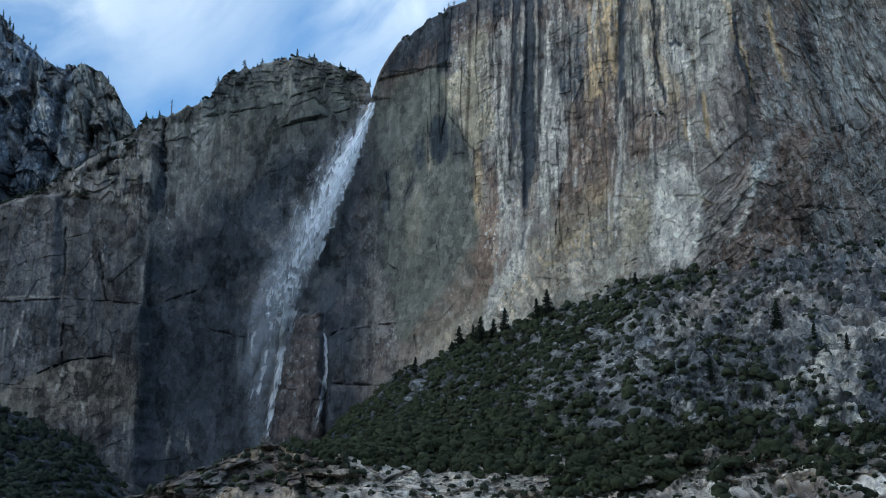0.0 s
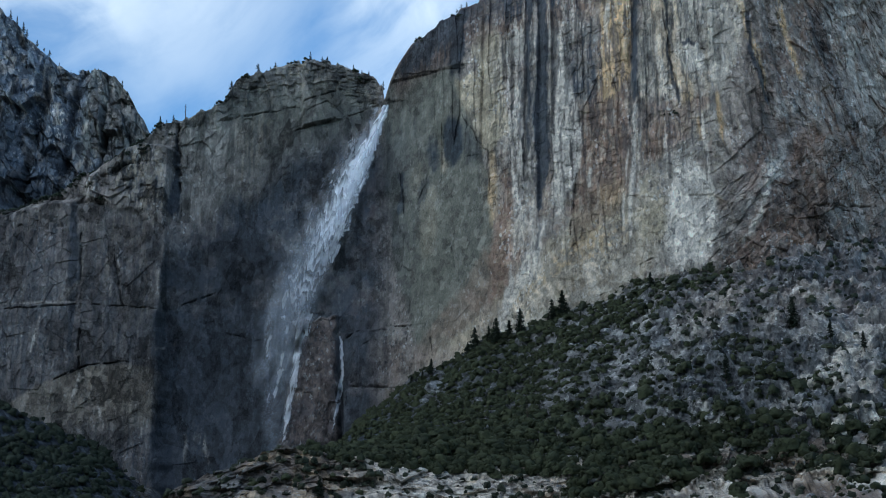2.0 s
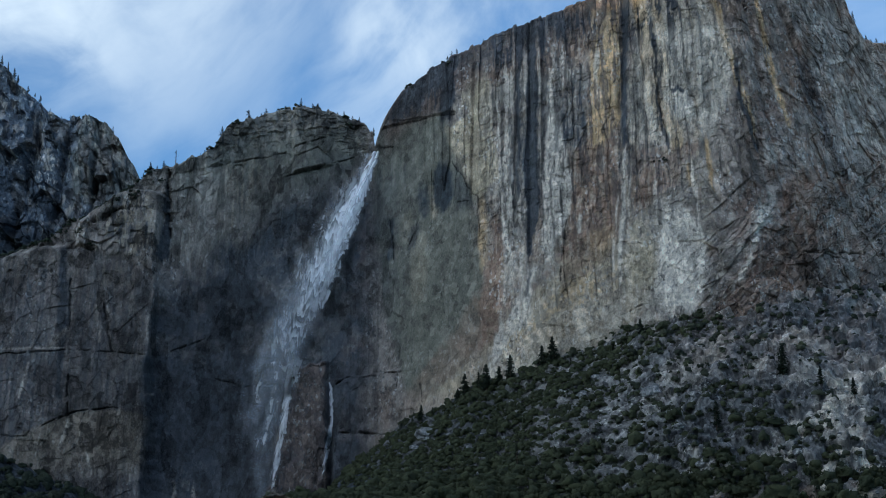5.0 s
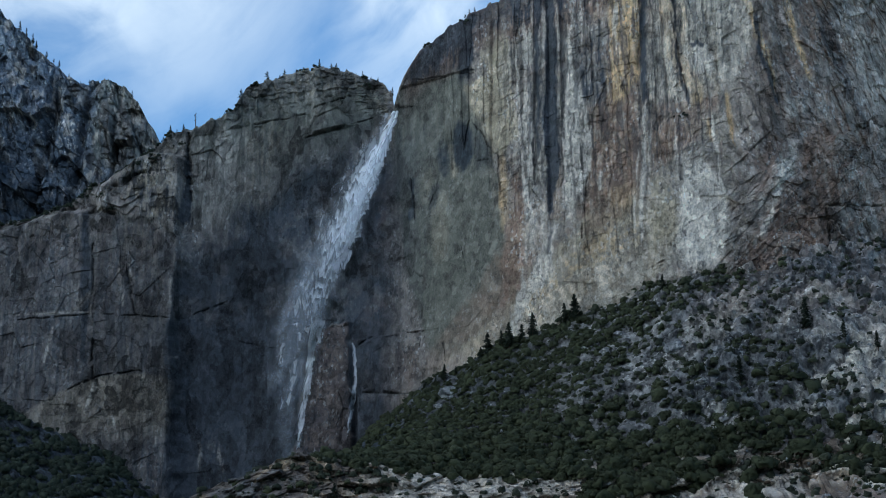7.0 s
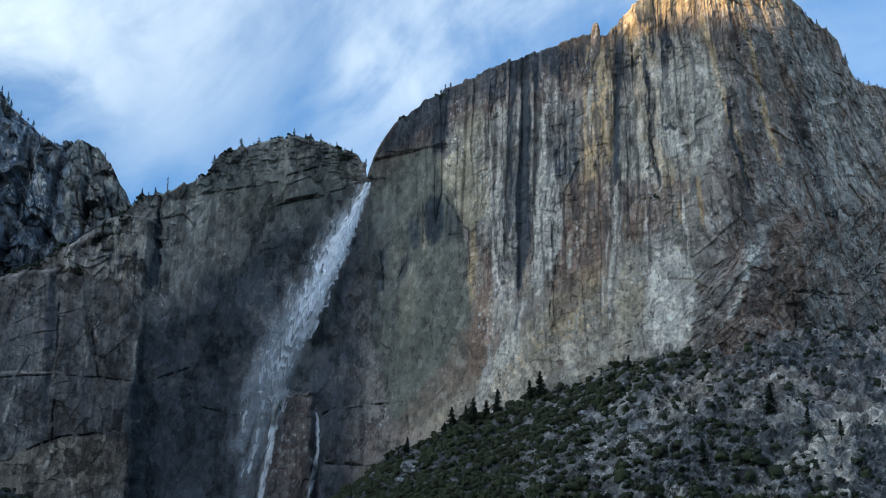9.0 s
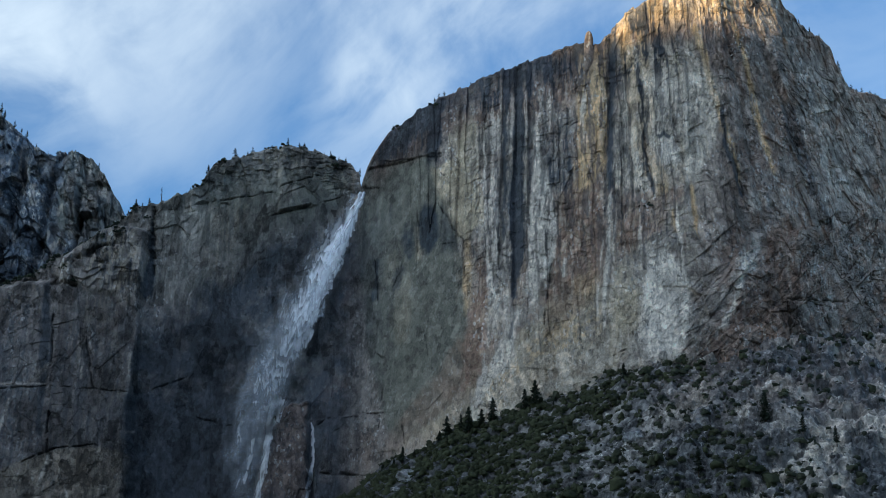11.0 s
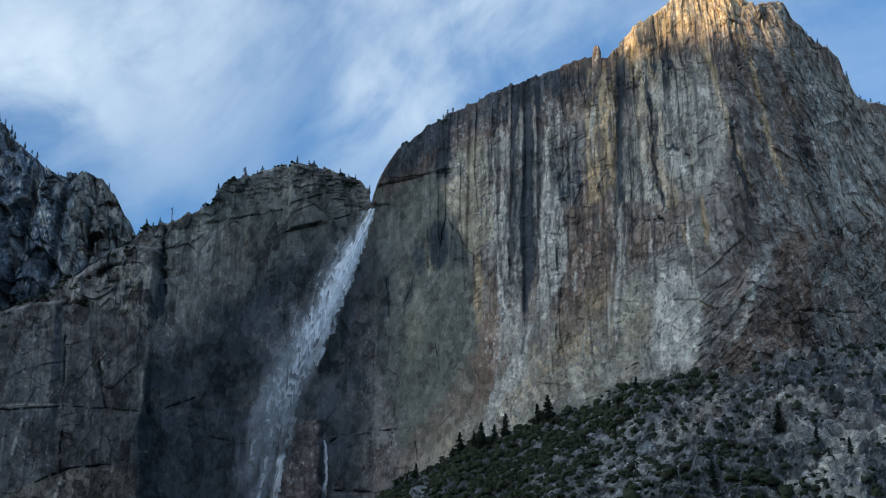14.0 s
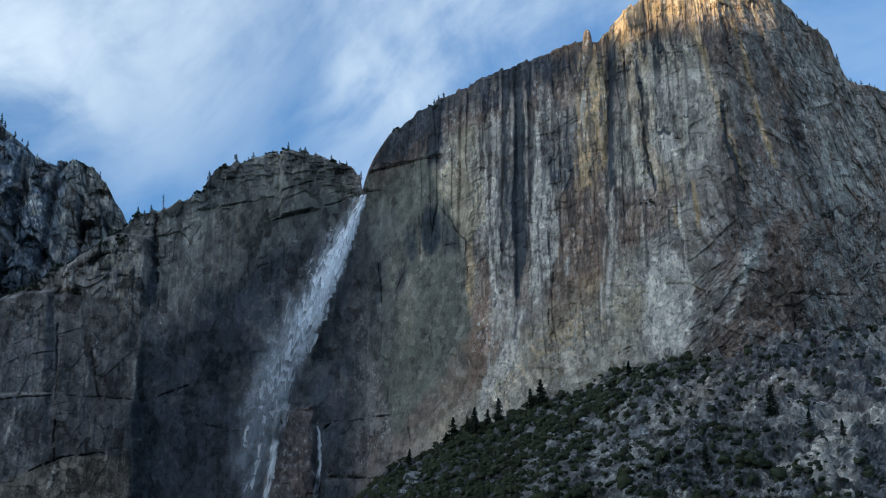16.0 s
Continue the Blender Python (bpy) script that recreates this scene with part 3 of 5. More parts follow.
    olive += 1.0 * (0.85 + 0.4 * patchy) * strip(xw, zw, 6, (438, -52, 11), (505, -69, 40), (576, -87, 44), (648, -92, 39), (697, -99, 32), (766, -100, 12), (825, -94, -3))
    brown += 0.45 * (0.5 + patchy) * strip(xw, zw, 6, (829, -90, 6), (857, -73, 9), (887, -48, 12), (906, 1, 17))
    wet += 0.35 * (0.4 + patchy) * strip(xw, zw, 4, (829, -90, 6), (857, -73, 9), (887, -48, 12), (906, 1, 17))
    wet += 0.85 * (0.6 + 0.7 * chips) * strip(xw, zw, 4, (684, -12, -3), (703, -18, 7), (732, -20, 6), (753, -14, -1))
    wet += 0.65 * (0.4 + chips) * strip(xw, zw, 4, (681, -34, -25), (705, -41, -21), (730, -39, -24))
    wet += 0.45 * strip(xw, zw, 3, (637, -52, -48), (652, -51, -42), (671, -48, -36))
    wet += 0.50 * strip(xw, zw, 2, (630, -80, -70), (658, -75, -70), (691, -77, -70))
    wet += 0.50 * (0.3 + patchy) * strip(xw, zw, 5, (681, 10, 38), (718, 8, 29), (760, 12, 16))
    buff += 0.22 * strip(xw, zw, 4, (651, -66, -49), (678, -63, -43), (698, -57, -47))
    buff += 0.28 * (0.3 + patchy) * strip(xw, zw, 5, (563, -46, -32), (602, -49, -26), (630, -48, -28), (658, -42, -31))
    buff += 0.50 * strip(xw, zw, 2, (678, -21, -16), (731, -23, -18))
    buff += 0.95 * (0.55 + 0.7 * patchy) * strip(xw, zw, 5, (691, 34, 41), (719, 23, 66), (746, 13, 63), (772, 5, 60), (802, 0, 59), (823, 35, 60), (860, 41, 56))
    pale += 0.40 * smooth(chips, 0.45, 0.6) * strip(xw, zw, 4, (784, 42, 61), (834, 43, 60))
    buff += 0.55 * smooth(fine, 0.45, 0.6) * strip(xw, zw, 6, (822, 12, 49), (889, 12, 57), (948, 22, 58))
    ochre += 0.70 * (0.3 + patchy) * strip(xw, zw, 3, (587, 40, 45), (602, 39, 49), (656, 41, 52), (698, 42, 48))
    brown += 0.90 * (0.6 + 0.6 * patchy) * strip(xw, zw, 5, (487, 40, 58), (547, 41, 67), (584, 46, 71), (629, 55, 73), (665, 59, 67))
    pale += 0.36 * (0.25 + 1.0 * smooth(fine, 0.40, 0.62)) * strip(xw, zw, 4, (505, 62, 102), (549, 68, 106), (610, 73, 98), (673, 67, 96), (745, 68, 90), (820, 65, 77))
    pale += 0.80 * (0.45 + 0.8 * smooth(fine, 0.36, 0.58)) * strip(xw, zw, 4, (591, 122, 128), (610, 122, 137), (647, 120, 152), (693, 119, 156), (749, 119, 149), (806, 130, 137))
    pale += 0.42 * smooth(fine, 0.44, 0.58) * strip(xw, zw, 5, (804, 62, 149), (844, 63, 157), (946, 64, 160))
    wet += 1.05 * (0.55 + 0.6 * smooth(fine, 0.30, 0.55)) * strip(xw, zw, 3, (602, 101, 106), (625, 100, 109), (659, 102, 116), (699, 98, 116), (746, 100, 116), (827, 106, 119), (893, 110, 119), (957, 111, 117))
    wet += 0.75 * smooth(fine, 0.30, 0.52) * strip(xw, zw, 2, (678, 89, 94), (718, 89, 96), (798, 91, 98), (898, 93, 100), (975, 94, 100))
    wet += 0.65 * smooth(fine, 0.32, 0.52) * strip(xw, zw, 2, (735, 122, 126), (775, 124, 129), (839, 126, 131), (923, 125, 130))
    wet += 0.50 * smooth(fine, 0.34, 0.54) * strip(xw, zw, 2, (732, 139, 144), (812, 140, 147), (885, 144, 149))
    wet += 0.45 * smooth(fine, 0.40, 0.56) * strip(xw, zw, 2, (778, 72, 77), (853, 70, 75), (973, 70, 75))
    wet += 0.55 * smooth(fine, 0.38, 0.56) * strip(xw, zw, 2, (547, 94, 100), (576, 99, 104), (651, 109, 114))
    wet += 0.30 * strip(xw, zw, 4, (735, 155, 171), (760, 147, 176), (832, 148, 182))
    ochre += 0.80 * (0.25 + 1.1 * smooth(fine + 0.3 * patchy, 0.50, 0.72)) * strip(xw, zw, 4, (732, 184, 196), (767, 182, 220), (823, 185, 225), (871, 187, 225), (930, 188, 222))
    pale += 0.60 * smooth(fine, 0.40, 0.55) * strip(xw, zw, 2, (789, 191, 195), (825, 189, 195), (874, 191, 198))
    brown += 0.80 * (0.5 + 0.6 * patchy) * strip(xw, zw, 4, (736, 178, 216), (823, 182, 225), (921, 185, 226))
    wet += 0.55 * smooth(fine, 0.42, 0.56) * strip(xw, zw, 2, (767, 198, 204), (839, 199, 208))
    wet += 1.00 * (0.6 + 0.5 * chips) * strip(xw, zw, 3, (726, 219, 223), (747, 219, 226), (794, 222, 229), (866, 227, 233), (944, 229, 239))
    brown += 0.95 * (0.6 + 0.6 * patchy) * strip(xw, zw, 6, (539, 140, 156), (567, 140, 177), (601, 151, 207), (639, 150, 212), (692, 157, 214), (737, 163, 212))
    ochre += 0.40 * (0.2 + patchy) * strip(xw, zw, 5, (586, 178, 204), (600, 173, 208), (619, 172, 208))
    pale += 0.55 * strip(xw, zw, 2, (694, 193, 196), (716, 195, 198))
    pale += 0.65 * strip(xw, zw, 2, (623, 163, 166), (643, 165, 167))
    brown += 0.70 * (0.4 + 0.7 * patchy) * strip(xw, zw, 6, (644, 230, 252), (665, 228, 283), (695, 226, 287), (727, 231, 280))
    buff += 0.60 * (0.2 + patchy) * strip(xw, zw, 6, (542, 216, 248), (593, 220, 250), (623, 224, 245))
    pale += 0.60 * strip(xw, zw, 1.5, (538, 206, 209), (633, 215, 218), (724, 221, 224))
    pale += 0.50 * smooth(chips, 0.35, 0.5) * strip(xw, zw, 1.5, (551, 215, 217), (632, 221, 224), (696, 225, 227))
    pale += 0.45 * strip(xw, zw, 1.5, (598, 252, 254), (672, 256, 258))
    ochre += 1.05 * (0.4 + 0.8 * smooth(fine + 0.3 * patchy, 0.45, 0.66)) * strip(xw, zw, 3, (716, 278, 289), (738, 270, 290), (771, 258, 275), (813, 252, 264), (861, 249, 261), (895, 247, 259), (962, 240, 254))
    ochre += 0.85 * smooth(fine + 0.3 * patchy, 0.42, 0.62) * strip(xw, zw, 3, (790, 267, 272), (818, 267, 278), (858, 267, 279), (950, 263, 273))
    wet += 0.85 * strip(xw, zw, 1.5, (716, 272, 276), (727, 271, 276), (772, 263, 267), (819, 264, 267), (876, 263, 267))
    pale += 0.95 * strip(xw, zw, 3, (753, 291, 306), (768, 285, 306), (784, 283, 303), (794, 283, 295))
    ochre += 0.55 * strip(xw, zw, 3, (725, 306, 310), (741, 304, 312), (766, 285, 312), (794, 279, 300))
    wet += 0.90 * strip(xw, zw, 1.2, (791, 282, 303), (798, 281, 293))
    brown += 0.60 * (0.4 + patchy) * strip(xw, zw, 4, (697, 285, 307), (728, 283, 306), (755, 281, 300))
    ochre += 0.90 * strip(xw, zw, 2, (650, 322, 326), (690, 318, 322), (721, 315, 319))
    ochre += 0.70 * strip(xw, zw, 2, (659, 294, 298), (690, 291, 295))
    ochre += 0.90 * smooth(fine + 0.3 * patchy, 0.38, 0.60) * strip(xw, zw, 2.5, (715, 373, 378), (737, 370, 378), (776, 363, 372), (807, 356, 365), (848, 348, 354), (897, 340, 347), (956, 326, 333))
    ochre += 0.85 * smooth(fine + 0.3 * patchy, 0.38, 0.60) * strip(xw, zw, 2.5, (741, 422, 428), (783, 411, 419), (813, 404, 412), (853, 401, 408), (900, 394, 401), (963, 379, 385))
    wet += 0.80 * strip(xw, zw, 2, (700, 375, 379), (729, 370, 376), (776, 359, 364), (831, 360, 364))
    pale += 0.60 * smooth(chips, 0.35, 0.55) * strip(xw, zw, 4, (684, 386, 397), (695, 383, 409), (715, 392, 410))
    pale += 0.85 * (0.5 + 0.8 * patchy) * strip(xw, zw, 6, (502, 259, 288), (536, 248, 307), (572, 255, 307), (609, 260, 304), (636, 265, 285))
    pale += 0.34 * (0.1 + smooth(chips, 0.40, 0.6)) * strip(xw, zw, 9, (434, 25, 100), (458, 46, 154), (487, 81, 232), (511, 122, 278), (534, 189, 292))
    buff += 0.48 * (0.3 + patchy) * strip(xw, zw, 9, (426, -46, 80), (460, 11, 154), (497, 54, 226), (543, 103, 260), (591, 158, 250))
    brown += 0.45 * (0.3 + patchy) * strip(xw, zw, 8, (417, -68, 4), (471, -32, 53), (511, 4, 81), (561, 37, 82))
    pale += 0.65 * (0.4 + 0.8 * patchy) * strip(xw, zw, 2.5, (463, 48, 60), (492, 62, 74), (520, 76, 87), (548, 85, 92))
    pale += 0.45 * strip(xw, zw, 2, (503, 87, 91), (539, 94, 100), (582, 105, 110))
    wet += 0.20 * (0.3 + patchy) * strip(xw, zw, 8, (483, 293, 334), (525, 301, 363), (598, 322, 411), (673, 346, 425), (742, 350, 423), (801, 361, 394))
    brown += 0.60 * (0.3 + patchy) * strip(xw, zw, 9, (461, 307, 365), (490, 309, 395), (548, 345, 429), (609, 382, 458), (683, 425, 482))
    wet += 0.40 * strip(xw, zw, 3, (687, 499, 508), (721, 482, 491), (772, 462, 476), (816, 443, 470), (846, 442, 459))
    pale += 0.30 * smooth(chips, 0.4, 0.6) * strip(xw, zw, 9, (728, 511, 572), (805, 484, 574), (887, 471, 584), (925, 445, 535))
    pale += 0.55 * smooth(chips, 0.40, 0.55) * strip(xw, zw, 4, (563, 336, 352), (584, 347, 370), (611, 362, 390), (653, 382, 397))
    buff += 0.75 * strip(xw, zw, 2, (480, 432, 436), (501, 431, 437), (533, 431, 435))
    pale += 0.60 * smooth(chips, 0.35, 0.55) * strip(xw, zw, 4, (493, 436, 462), (515, 438, 465))
    wet += 0.60 * (0.5 + 0.6 * chips) * strip(xw, zw, 3, (443, -506, -499), (521, -508, -501), (592, -511, -502), (656, -514, -506))
    pale += 0.28 * (0.3 + patchy) * strip(xw, zw, 4, (552, -502, -493), (600, -503, -493), (645, -505, -493))
    buff += 0.50 * smooth(chips + 0.3 * fine, 0.52, 0.70) * strip(xw, zw, 4, (591, -454, -423), (608, -467, -422), (623, -479, -429))
    buff += 0.45 * smooth(chips, 0.38, 0.56) * strip(xw, zw, 4, (443, -405, -393), (490, -411, -398), (552, -421, -405), (617, -429, -414))
    buff += 0.35 * smooth(chips, 0.40, 0.58) * strip(xw, zw, 3, (521, -465, -458), (560, -467, -458), (596, -465, -458))
    pale += 0.40 * smooth(chips, 0.40, 0.56) * strip(xw, zw, 3, (519, -560, -530), (527, -553, -513), (543, -540, -513), (560, -521, -513))
    buff += 0.40 * smooth(chips, 0.44, 0.58) * strip(xw, zw, 5, (617, -592, -547), (645, -587, -511), (661, -596, -551))
    buff += 0.65 * smooth(chips + 0.5 * fine, 0.55, 0.78) * strip(xw, zw, 5, (637, -424, -382), (666, -452, -387), (707, -464, -394), (749, -431, -403))
    wet += 0.45 * smooth(fine, 0.48, 0.40) * strip(xw, zw, 4, (637, -424, -379), (666, -452, -385), (707, -464, -389), (749, -431, -403))
    wet += 0.70 * strip(xw, zw, 2, (641, -391, -375), (699, -384, -377), (753, -386, -380))
    olive += 0.60 * (0.4 + patchy) * strip(xw, zw, 8, (637, -374, -291), (674, -377, -232), (731, -379, -172), (781, -376, -111), (825, -300, -112))
    pale += 0.34 * smooth(fine, 0.46, 0.60) * strip(xw, zw, 6, (635, -374, -336), (674, -375, -308), (716, -376, -295), (770, -378, -290))
    buff += 0.45 * smooth(fine + 0.3 * chips, 0.60, 0.76) * strip(xw, zw, 5, (682, -312, -278), (741, -304, -265), (792, -299, -244))
    wet += 0.20 * smooth(fine + 0.3 * patchy, 0.68, 0.52) * strip(xw, zw, 6, (698, -294, -171), (756, -282, -142), (790, -244, -111))
    # foot of the recess: wet rock, its shade put into the colour as well
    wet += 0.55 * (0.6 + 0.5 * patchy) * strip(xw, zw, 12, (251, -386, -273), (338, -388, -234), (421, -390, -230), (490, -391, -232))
    brown += 0.70 * (0.3 + patchy) * strip(xw, zw, 5, (630, -139, -109), (696, -131, -106), (738, -130, -111))
    brown += 0.80 * (0.4 + patchy) * strip(xw, zw, 4, (465, -150, -117), (488, -147, -112), (519, -144, -107))
    buff += 0.45 * (0.2 + patchy) * strip(xw, zw, 4, (476, -143, -115), (507, -136, -114))
    brown += 0.50 * (0.3 + patchy) * strip(xw, zw, 6, (337, -154, -103), (380, -148, -75), (455, -142, -68))
    pale += 0.50 * (0.25 + patchy) * strip(xw, zw, 6, (724, 229, 322), (777, 232, 352), (855, 242, 357), (922, 244, 333))
    buff += 0.55 * (0.2 + patchy) * strip(xw, zw, 7, (724, 229, 322), (777, 232, 352), (855, 242, 357), (922, 244, 333))
    brown += 0.70 * (0.4 + 0.8 * patchy) * strip(xw, zw, 6, (850, 64, 178), (896, 39, 180), (945, 50, 185), (975, 132, 189))
    pale += 0.22 * smooth(fine, 0.54, 0.62) * strip(xw, zw, 4, (870, 39, 179), (946, 43, 185), (983, 132, 190))
    for x0, z0, x1, z1, w in VEINS:
        vein = seam(x + 0.6 * warp, z + 0.5 * warp, x0, z0, x1, z1, w) * smooth(fine + patchy, 0.75, 1.1)
        pale, wet = pale + np.where(x < -95, 0.45 + 0.4 * (z < 470), 0.85) * vein, wet * (1 - np.where(x < -95, 0.5, 0.9) * vein)
    wet += 0.80 * (0.4 + chips) * strip(xw, zw, 4, (814, -9, 6), (838, -6, 12), (871, 0, 12), (904, 5, 15))
    wet += 0.40 * smooth(fine, 0.50, 0.40) * strip(xw, zw, 6, (832, -85, 1), (865, -65, 5), (901, -19, 5))
    ochre += 0.40 * smooth(chips + 0.4 * patchy, 0.62, 0.80) * strip(xw, zw, 7, (471, 53, 121), (498, 81, 175), (530, 116, 202), (564, 157, 210))
    rust += 0.50 * (0.2 + patchy) * strip(xw, zw, 6, (481, 18, 53), (515, 47, 81), (549, 68, 102))
    crown = smooth(rim_height(x) - z, 60, 25) * smooth(-95 - x, 0, 20) * smooth(x, -360, -320)
    olive, wet, buff = olive + 0.20 * crown, wet + 0.14 * crown * smooth(chips, 0.55, 0.42), buff + 0.35 * crown * smooth(chips, 0.54, 0.64)
    under = smooth(x, 215, 250) * smooth(420 - x, 0, 60) * smooth(z, 860, 900) * smooth(985 - z, 0, 30)
    brown, wet, pale = brown + 0.45 * under * (0.3 + patchy), wet + 0.30 * under * smooth(fine, 0.52, 0.40), pale * (1 - 0.5 * under)
    cap = smooth(rim_height(x) - z, 62 + 30 * patchy, 22 + 20 * fine) * smooth(x, -95, -70) * smooth(225 - x, 0, 25)
    pale, buff, brown = pale * (1 - 0.65 * cap), buff * (1 - 0.6 * cap), brown + 0.5 * cap
    wet = wet + 0.28 * cap * (0.4 + patchy)
    buff = np.clip(buff, 0, 1) * (1 - 0.7 * np.clip(wet, 0, 1))
    pale = np.clip(pale, 0, 1) * (1 - 0.6 * np.clip(wet, 0, 1) * (x > -95))
    gain = 1 + 0.35 * smooth(x, -60, -20)
    return {k: np.clip(gain * v, 0, 1) for k, v in dict(wet=wet, olive=olive, pale=pale, rust=rust, ochre=ochre, brown=brown, buff=buff).items()}


x = np.linspace(-655, 655, 1020)
rim = rim_height(x)
v = np.linspace(0, 1, 500)[:, None]
X = np.repeat(x[None], 500, 0)
low = np.interp(x, [-660, -480, -390, -310, -255, -180, -110, -40, 50, 262, 400, 660], [340, 250, 190, 140, 140, 200, 290, 350, 390, 430, 450, 490])
Z = low[None] + (rim[None] - low[None]) * v
Y, front, pillar, tone = cliff_face(X, Z)
# the brow rounds off, and the upland runs back from it
Y = Y + 4 * smooth(v, 0.992, 1.0)
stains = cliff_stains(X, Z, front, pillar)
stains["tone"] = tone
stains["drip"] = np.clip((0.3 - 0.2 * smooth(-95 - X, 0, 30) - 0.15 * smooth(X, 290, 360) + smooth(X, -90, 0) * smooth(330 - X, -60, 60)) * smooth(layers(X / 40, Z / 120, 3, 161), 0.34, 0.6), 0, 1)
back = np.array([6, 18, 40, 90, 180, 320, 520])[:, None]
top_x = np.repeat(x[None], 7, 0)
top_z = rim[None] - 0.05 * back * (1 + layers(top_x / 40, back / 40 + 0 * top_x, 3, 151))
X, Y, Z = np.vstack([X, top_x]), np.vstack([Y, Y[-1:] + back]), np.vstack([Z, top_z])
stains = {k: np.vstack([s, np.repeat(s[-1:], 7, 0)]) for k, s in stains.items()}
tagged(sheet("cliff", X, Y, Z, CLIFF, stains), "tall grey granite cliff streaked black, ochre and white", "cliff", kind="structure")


def cliff_y(x, z):
    return float(cliff_face(np.array([[float(x)]]), np.array([[float(z)]]))[0][0, 0])


# ---- the dark ridge across the gully ----
RIDGE = [(-900, 1270), (-811, 1182), (-731, 1084), (-709, 1063), (-677, 1025), (-646, 997), (-609, 959), (-588, 966), (-551, 958), (-526, 940), (-506, 913),
         (-489, 882), (-469, 847), (-413, 812), (-300, 780)]


def ridge_height(x):
    return np.interp(x, *np.array(RIDGE, float).T) + 5 * (layers(x / 9, x * 0, 3, 205) - 0.5) + 2 * facets(x / 8, x * 0 + 0.5, 208)


x = np.linspace(-900, -300, 370)
v = np.linspace(0, 1, 270)[:, None]
X = np.repeat(x[None], 270, 0)
Z = 560 + (ridge_height(x)[None] - 560) * v
lean = X + 0.3 * (Z - 800)
Y = 2350 + 0.22 * (Z - 800) - 0.10 * (X + 500)
bend = 2.5 * (layers(X / 12, Z / 14, 3, 215) - 0.5)
big, _, big_tone = cells((lean + bend) / 34, Z / 90, 221, 1.2, True)
small, _, small_tone = cells((lean + bend) / 14, Z / 36, 241, 1.2, True)
chips, _, chip_tone = cells((lean + bend) / 6, Z / 13, 251, 1.2, True)
Y = Y - 7 * big - 4 * creases((lean + bend) / 50, Z / 110, 3, 231) - 4 * small - 1.6 * chips - 13 * cells((X + 0.9 * Z) / 70, (Z - 0.4 * X) / 95, 235, 1.6, False, 0.3)[0] - 4 * cells((X + 0.7 * Z) / 24, (Z - 0.4 * X) / 30, 237, 1.6, False, 0.4)[0]
tone = 0.25 * big_tone + 0.38 * small_tone + 0.42 * chip_tone + 0.35 * (layers(X / 7, Z / 9, 4, 255, 0.65) - 0.5)
gully = band(X + bend, Z, -600, 700, -588, 950, 7) + band(X + bend, Z, -660, 740, -640, 970, 9) + band(X + bend, Z, -535, 780, -540, 900, 4)
Y = Y + 14 * gully
tone = tone - 0.6 * gully
tone = np.vstack([tone, np.repeat(tone[-1:], 7, 0)])
Y = Y - 14 * smooth(X, -575, -560) * smooth(-478 - X, -10, 10) - 3 * (layers(X / 8, Z / 8, 4, 261) - 0.5)
top_x = np.repeat(x[None], 7, 0)
X, Y, Z = np.vstack([X, top_x]), np.vstack([Y, Y[-1:] + back]), np.vstack([Z, ridge_height(x)[None] - 0.08 * back])
# the darkest mask grows low on the left and in slanting bands
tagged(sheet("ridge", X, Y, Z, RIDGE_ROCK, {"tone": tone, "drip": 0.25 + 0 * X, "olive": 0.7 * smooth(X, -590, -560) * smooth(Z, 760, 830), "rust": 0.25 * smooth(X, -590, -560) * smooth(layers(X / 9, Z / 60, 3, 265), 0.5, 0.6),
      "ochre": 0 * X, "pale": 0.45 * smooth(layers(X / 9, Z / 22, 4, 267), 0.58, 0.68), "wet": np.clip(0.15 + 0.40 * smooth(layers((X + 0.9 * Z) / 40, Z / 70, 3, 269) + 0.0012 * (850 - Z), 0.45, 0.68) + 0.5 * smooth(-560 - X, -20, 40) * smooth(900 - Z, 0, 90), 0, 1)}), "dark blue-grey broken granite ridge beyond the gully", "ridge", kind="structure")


# ---- the slope under the cliff: from its foot over a bench down to the valley floor ----
STATIONS = [-720, -480, -390, -310, -255, -180, -110, -40, 50, 154, 262, 400, 560, 740]
FOOT_Y = [2040, 2040, 2040, 2095, 2095, 2085, 2080, 2060, 1995, 1935, 1880, 1855, 1950, 2030]
FOOT_Z = [440, 330, 264, 205, 205, 285, 372, 428, 464, 486, 506, 522, 560, 580]
MID_Y = [1900, 1900, 1880, 1900, 1880, 1850, 1850, 1850, 1830, 1790, 1740, 1700, 1720, 1740]
MID_Z = [290, 235, 205, 205, 215, 255, 290, 315, 335, 362, 385, 380, 390, 400]
LIP_Y = [1700, 1700, 1690, 1660, 1655, 1650, 1650, 1645, 1640, 1620, 1600, 1570, 1560, 1560]
LIP_Z = [190, 165, 165, 203, 227, 252, 242, 230, 225, 224, 232, 230, 234, 242]
BENCH_Y = [1620, 1620, 1640, 1625, 1618, 1610, 1608, 1605, 1600, 1585, 1565, 1535, 1525, 1520]
BENCH_Z = [150, 130, 130, 165, 185, 205, 200, 196, 192, 192, 200, 205, 210, 215]


